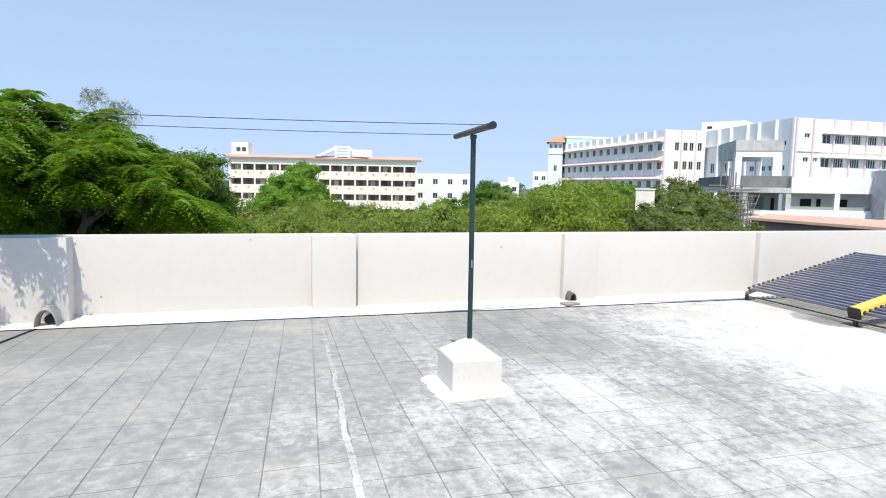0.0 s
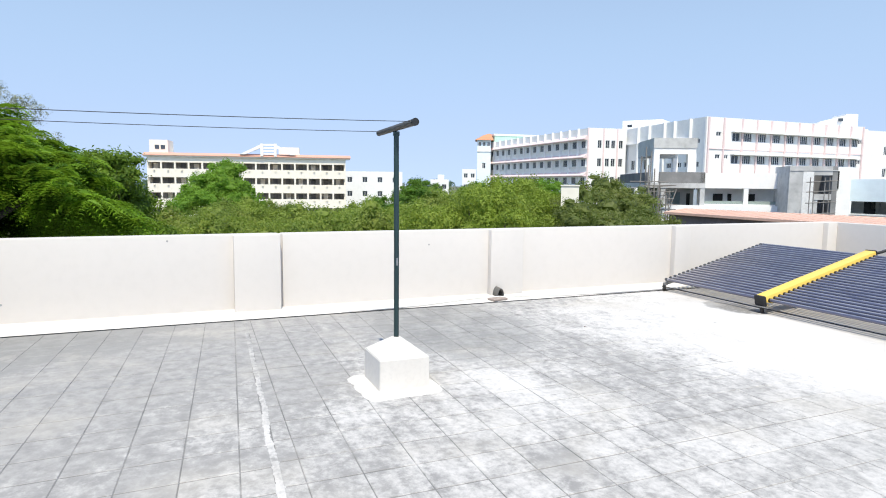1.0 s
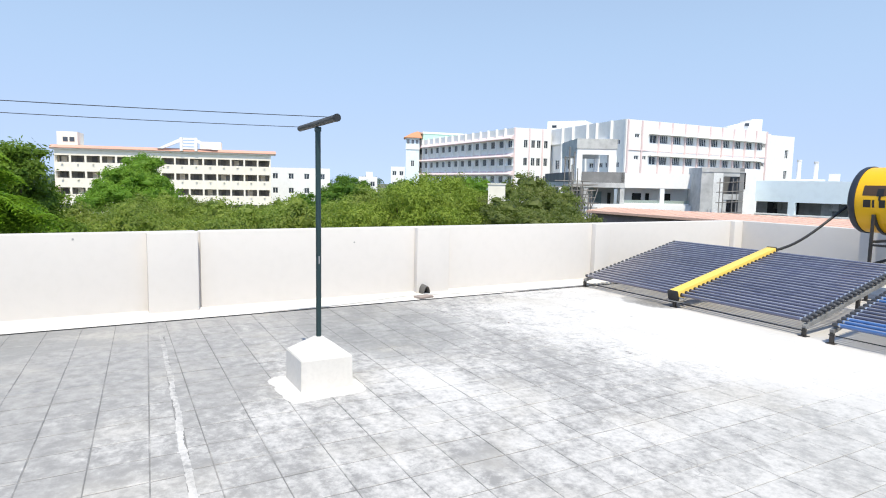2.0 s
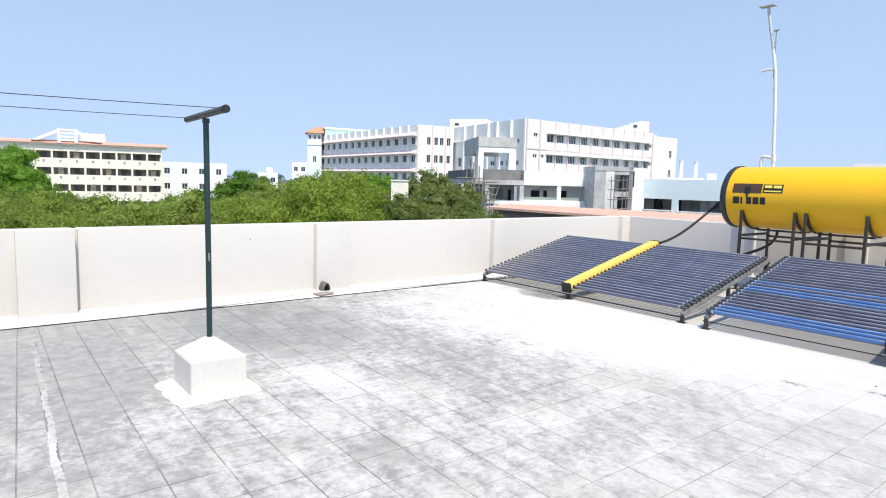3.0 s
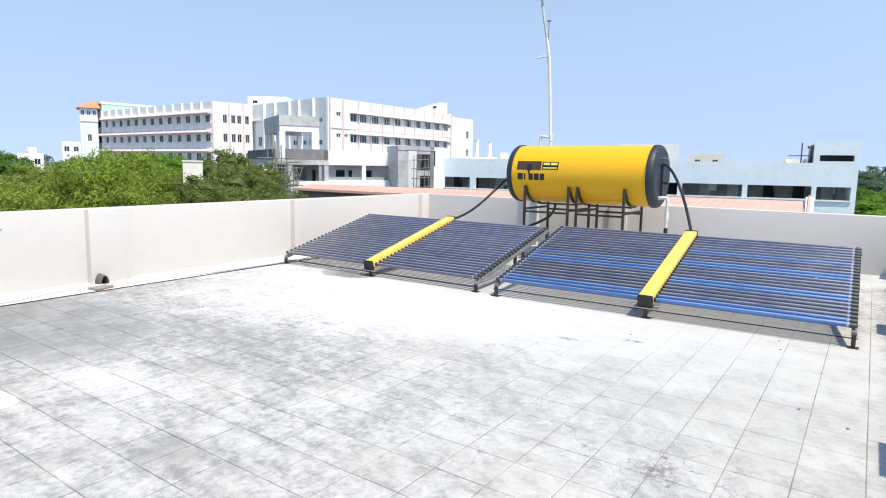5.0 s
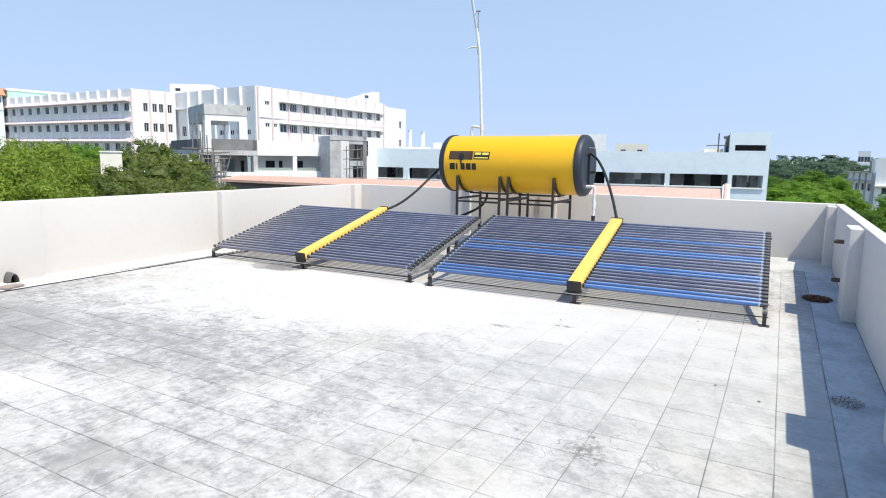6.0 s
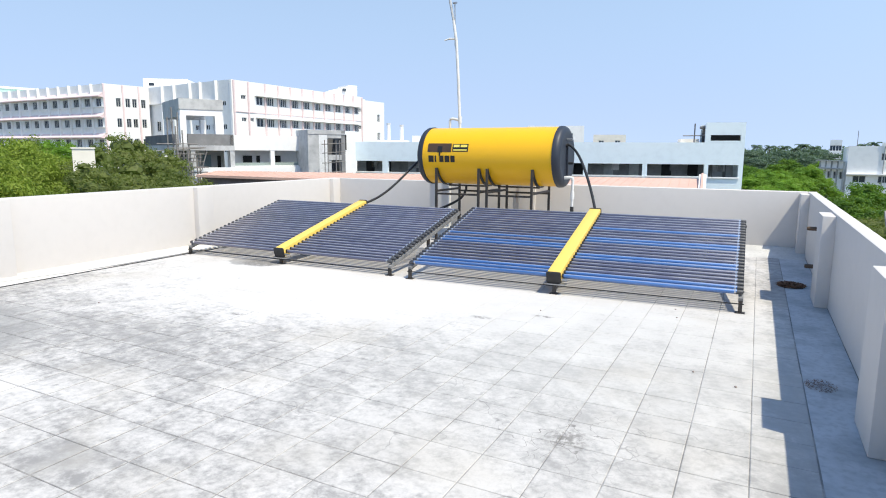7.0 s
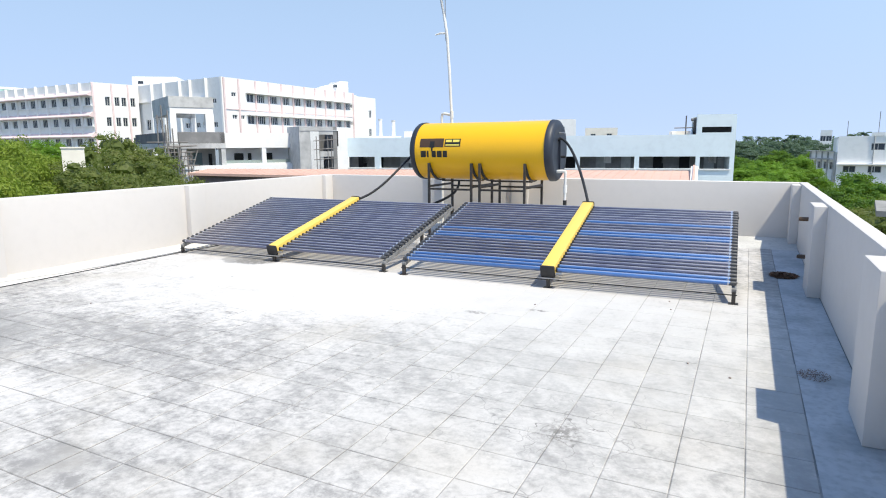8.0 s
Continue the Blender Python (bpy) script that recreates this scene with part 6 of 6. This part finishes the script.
def palm(label, at, seed):
    rg = random.Random(seed)
    t = thing("palm_tree", label, "palm tree", at, "palms")
    part("trunk", bar([(0, 0, 0), (0.3, 0.1, 5.0), (0.9, 0.2, 10.0), (1.1, 0.2, 13.6)], [0.28, 0.2, 0.16, 0.14], 7), BARK, t, smooth=True)
    bm = bmesh.new()
    for k in range(22):
        a, up = k * 2.4 + rg.uniform(-0.2, 0.2), rg.uniform(-0.5, 1.1)
        d = Vector((math.cos(a), math.sin(a), 0))
        side = Vector((-math.sin(a), math.cos(a), 0))
        for j in range(1, 11):
            q = j / 10
            c = Vector((1.1, 0.2, 13.6)) + d * (2.0 * q) + Vector((0, 0, up * 1.9 * q - 1.5 * q * q))
            for sgn in (1, -1):
                tip = c + side * sgn * (0.62 * math.sin(math.pi * (0.25 + 0.7 * q))) + d * 0.3 - Vector((0, 0, 0.45))
                bm.faces.new([bm.verts.new(v) for v in (c - d * 0.2, tip, c + d * 0.2)])
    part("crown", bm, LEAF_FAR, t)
    return t


first = palm("tall coconut palm far off over the hazy woods", tree_base(-1.7, 250), 3)
for az, d, s in ((-0.6, 270, 1.02), (-2.5, 240, 0.95), (-3.3, 280, 1.06), (-4.1, 262, 1.0), (0.3, 290, 1.05), (-7.2, 250, 1.05), (-7.8, 262, 1.1), (-3.0, 300, 1.08)):
    o = copy_thing(first, tree_base(az, d))
    o.scale = (s, s, s)

# far woods on the skyline
r = np.random.RandomState(77)
blobs = []
for k in range(520):
    az = r.uniform(-40, 130)
    d = r.uniform(260, 900)
    x, y = polar(az, d)
    h = r.uniform(8.5, 13.0) + d * 0.004
    s = r.uniform(5, 10)
    blobs.append((x, y, GROUND_Z + h - s * 0.6, s, s, s * 0.6))
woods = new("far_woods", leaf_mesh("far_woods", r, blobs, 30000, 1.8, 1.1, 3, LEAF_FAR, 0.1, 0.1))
tagged(woods, "hazy dark green woods with palms on the skyline", "woods", kind="stuff")

# ---------------------------------------------------------------- floor tiles
# smooth cement gutter along the east parapet
GUTTER_X = -0.409
gutter = part("gutter", boxed(GUTTER_X + 0.004, XR - 0.002, YF + 0.02, YB - 0.004, -0.012, -0.0015, 0.0), GUTTER, floor, "smooth grey cement gutter strip")
PITCH, GAP = 0.3105, 0.0060


def clip(poly, a, b, c):
    """The part of a polygon where a*x + b*y <= c."""
    out = []
    for i, p in enumerate(poly):
        q = poly[(i + 1) % len(poly)]
        dp, dq = a * p[0] + b * p[1] - c, a * q[0] + b * q[1] - c
        if dp <= 0:
            out.append(p)
        if dp * dq < 0:
            t = dp / (dp - dq)
            out.append((p[0] + t * (q[0] - p[0]), p[1] + t * (q[1] - p[1])))
    return out


def area(poly):
    return 0.5 * abs(sum(p[0] * q[1] - q[0] * p[1] for p, q in zip(poly, poly[1:] + poly[:1])))


# the white line between the two fields of tiles: y = LINE_A + LINE_B * x
LINE_B = (-0.84 + 0.64) / (-3.96 + 8.11)
LINE_A = -0.64 + LINE_B * 8.11
rng = random.Random(11)
rest_v, rest_f = [], []
singles = 0
full_meshes = {}


def tile_mesh(poly, z):
    """Top with a small chamfer, and sides."""
    n = len(poly)
    cx, cy = sum(p[0] for p in poly) / n, sum(p[1] for p in poly) / n
    def shrink(p, d):
        l = math.hypot(p[0] - cx, p[1] - cy)
        return (cx + (p[0] - cx) * (1 - d / l), cy + (p[1] - cy) * (1 - d / l))
    v = [(*p, -0.010) for p in poly] + [(*p, z - 0.002) for p in poly] + [(*shrink(p, 0.004), z) for p in poly]
    f = [tuple(range(2 * n, 3 * n))]
    for k in range(n):
        j = (k + 1) % n
        f += [(k, j, n + j, n + k), (n + k, n + j, 2 * n + j, 2 * n + k)]
    return v, f


# each field: origin, the way of its rows and the way of its columns
FIELDS = (((-4.40, -1.01), (1.0, -0.068), (-0.033, 1.0)), ((-0.725, 0.766), (1.0, -0.028), (0.002, 1.0)))
for field, ((ox, oy), (ux, uy), (vx, vy)) in enumerate(FIELDS):
    for i in range(-60, 61):
        for j in range(-60, 61):
            a, b = (i + 0.5) * PITCH, (j + 0.5) * PITCH
            cx, cy = ox + a * ux + b * vx, oy + a * uy + b * vy
            if not (XL < cx < XR + 0.2 and YF - 0.1 < cy < YB + 0.2):
                continue
            # the joints are filled with wash before the collectors
            full = 3.0 + 0.5 * math.sin(cx * 2.1) < cy and -7.9 < cx < -2.2
            # ... and screeded over by the west parapet
            smooth_ = ((cx + 8.6) / 2.6) ** 2 + ((cy + 3.6) / 3.2) ** 2 < 0.8
            fine_joint = cx > -3.6 and field == 1
            h = PITCH / 2 - (0.0012 if full else 0.0016 if smooth_ else GAP / 2 * (0.55 if fine_joint else 1) + rng.uniform(0, 0.0015))
            poly = [(cx + (p * ux + q * vx) * h, cy + (p * uy + q * vy) * h) for p, q in ((-1, -1), (1, -1), (1, 1), (-1, 1))]
            if not full and not smooth_ and not fine_joint:
                poly = [(a - math.copysign(0.0022, a - cx), b) for a, b in poly]
            poly = clip(poly, -1, 0, -(XL + 0.290))
            poly = clip(poly, 1, 0, GUTTER_X - 0.006) if len(poly) > 2 else poly
            poly = clip(poly, 0, 1, YB - 0.003) if len(poly) > 2 else poly
            if len(poly) > 2:
                poly = clip(poly, -LINE_B, 1, LINE_A - 0.020) if field == 0 else clip(poly, LINE_B, -1, -(LINE_A + 0.020))
            if len(poly) < 3 or area(poly) < 0.004:
                continue
            z = rng.uniform(-0.0008, 0.0004)
            near = -5.4 < cx < -0.3 and -0.2 < cy < 5.0 and math.hypot(cx + 1.9, cy - 1.2) < 3.1
            v, f = tile_mesh(poly, z)
            if near and singles < 300:
                singles += 1
                whole = len(poly) == 4 and area(poly) > 0.9 * PITCH * PITCH
                if whole and (field, fine_joint) in full_meshes:
                    me = full_meshes[field, fine_joint]
                else:
                    mx, my = (cx, cy) if whole else (0.0, 0.0)
                    me = bpy.data.meshes.new("tile")
                    me.from_pydata([(a - mx, b - my, c - z) for a, b, c in v], [], f)
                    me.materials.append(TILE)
                    if whole:
                        full_meshes[field, fine_joint] = me
                o = new("tile", me)
                o.parent = floor
                o.location = (cx, cy, z) if whole else (0, 0, z)
                if whole:
                    o.rotation_euler = (rng.uniform(-0.002, 0.002), rng.uniform(-0.002, 0.002), 0)
            else:
                k = len(rest_v)
                rest_v += v
                rest_f += [tuple(a + k for a in face) for face in f]
me = bpy.data.meshes.new("tile_field")
me.from_pydata(rest_v, [], rest_f)
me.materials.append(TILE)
ob = new("tile_field", me)
ob.parent = floor
tagged(ob, "more of the weathered cement tiles", kind="stuff")

# lime line over the joint between the two fields: ragged edges
bm = bmesh.new()
rng = random.Random(5)
last = None
for i in range(600):
    x = XL + 0.30 + i * (XR - XL - 0.6) / 599
    y = LINE_A + LINE_B * x + 0.03 * noise.noise((i * 0.02, 3.1, 0)) + 0.006 * noise.noise((i * 0.3, 1.1, 0))
    w = 0.025 + 0.012 * noise.noise((i * 0.10, 0.7, 2.0)) + 0.007 * noise.noise((i * 0.45, 0.7, 5.0))
    row = (bm.verts.new((x, y - w, -0.0015)), bm.verts.new((x, y, 0.0022)), bm.verts.new((x, y + w, -0.0015)))
    if last:
        bm.faces.new((last[0], row[0], row[1], last[1]))
        bm.faces.new((last[1], row[1], row[2], last[2]))
    last = row
ob = part("joint_line", bm, LIME, floor, "ragged white lime-mortar line across the tiles")
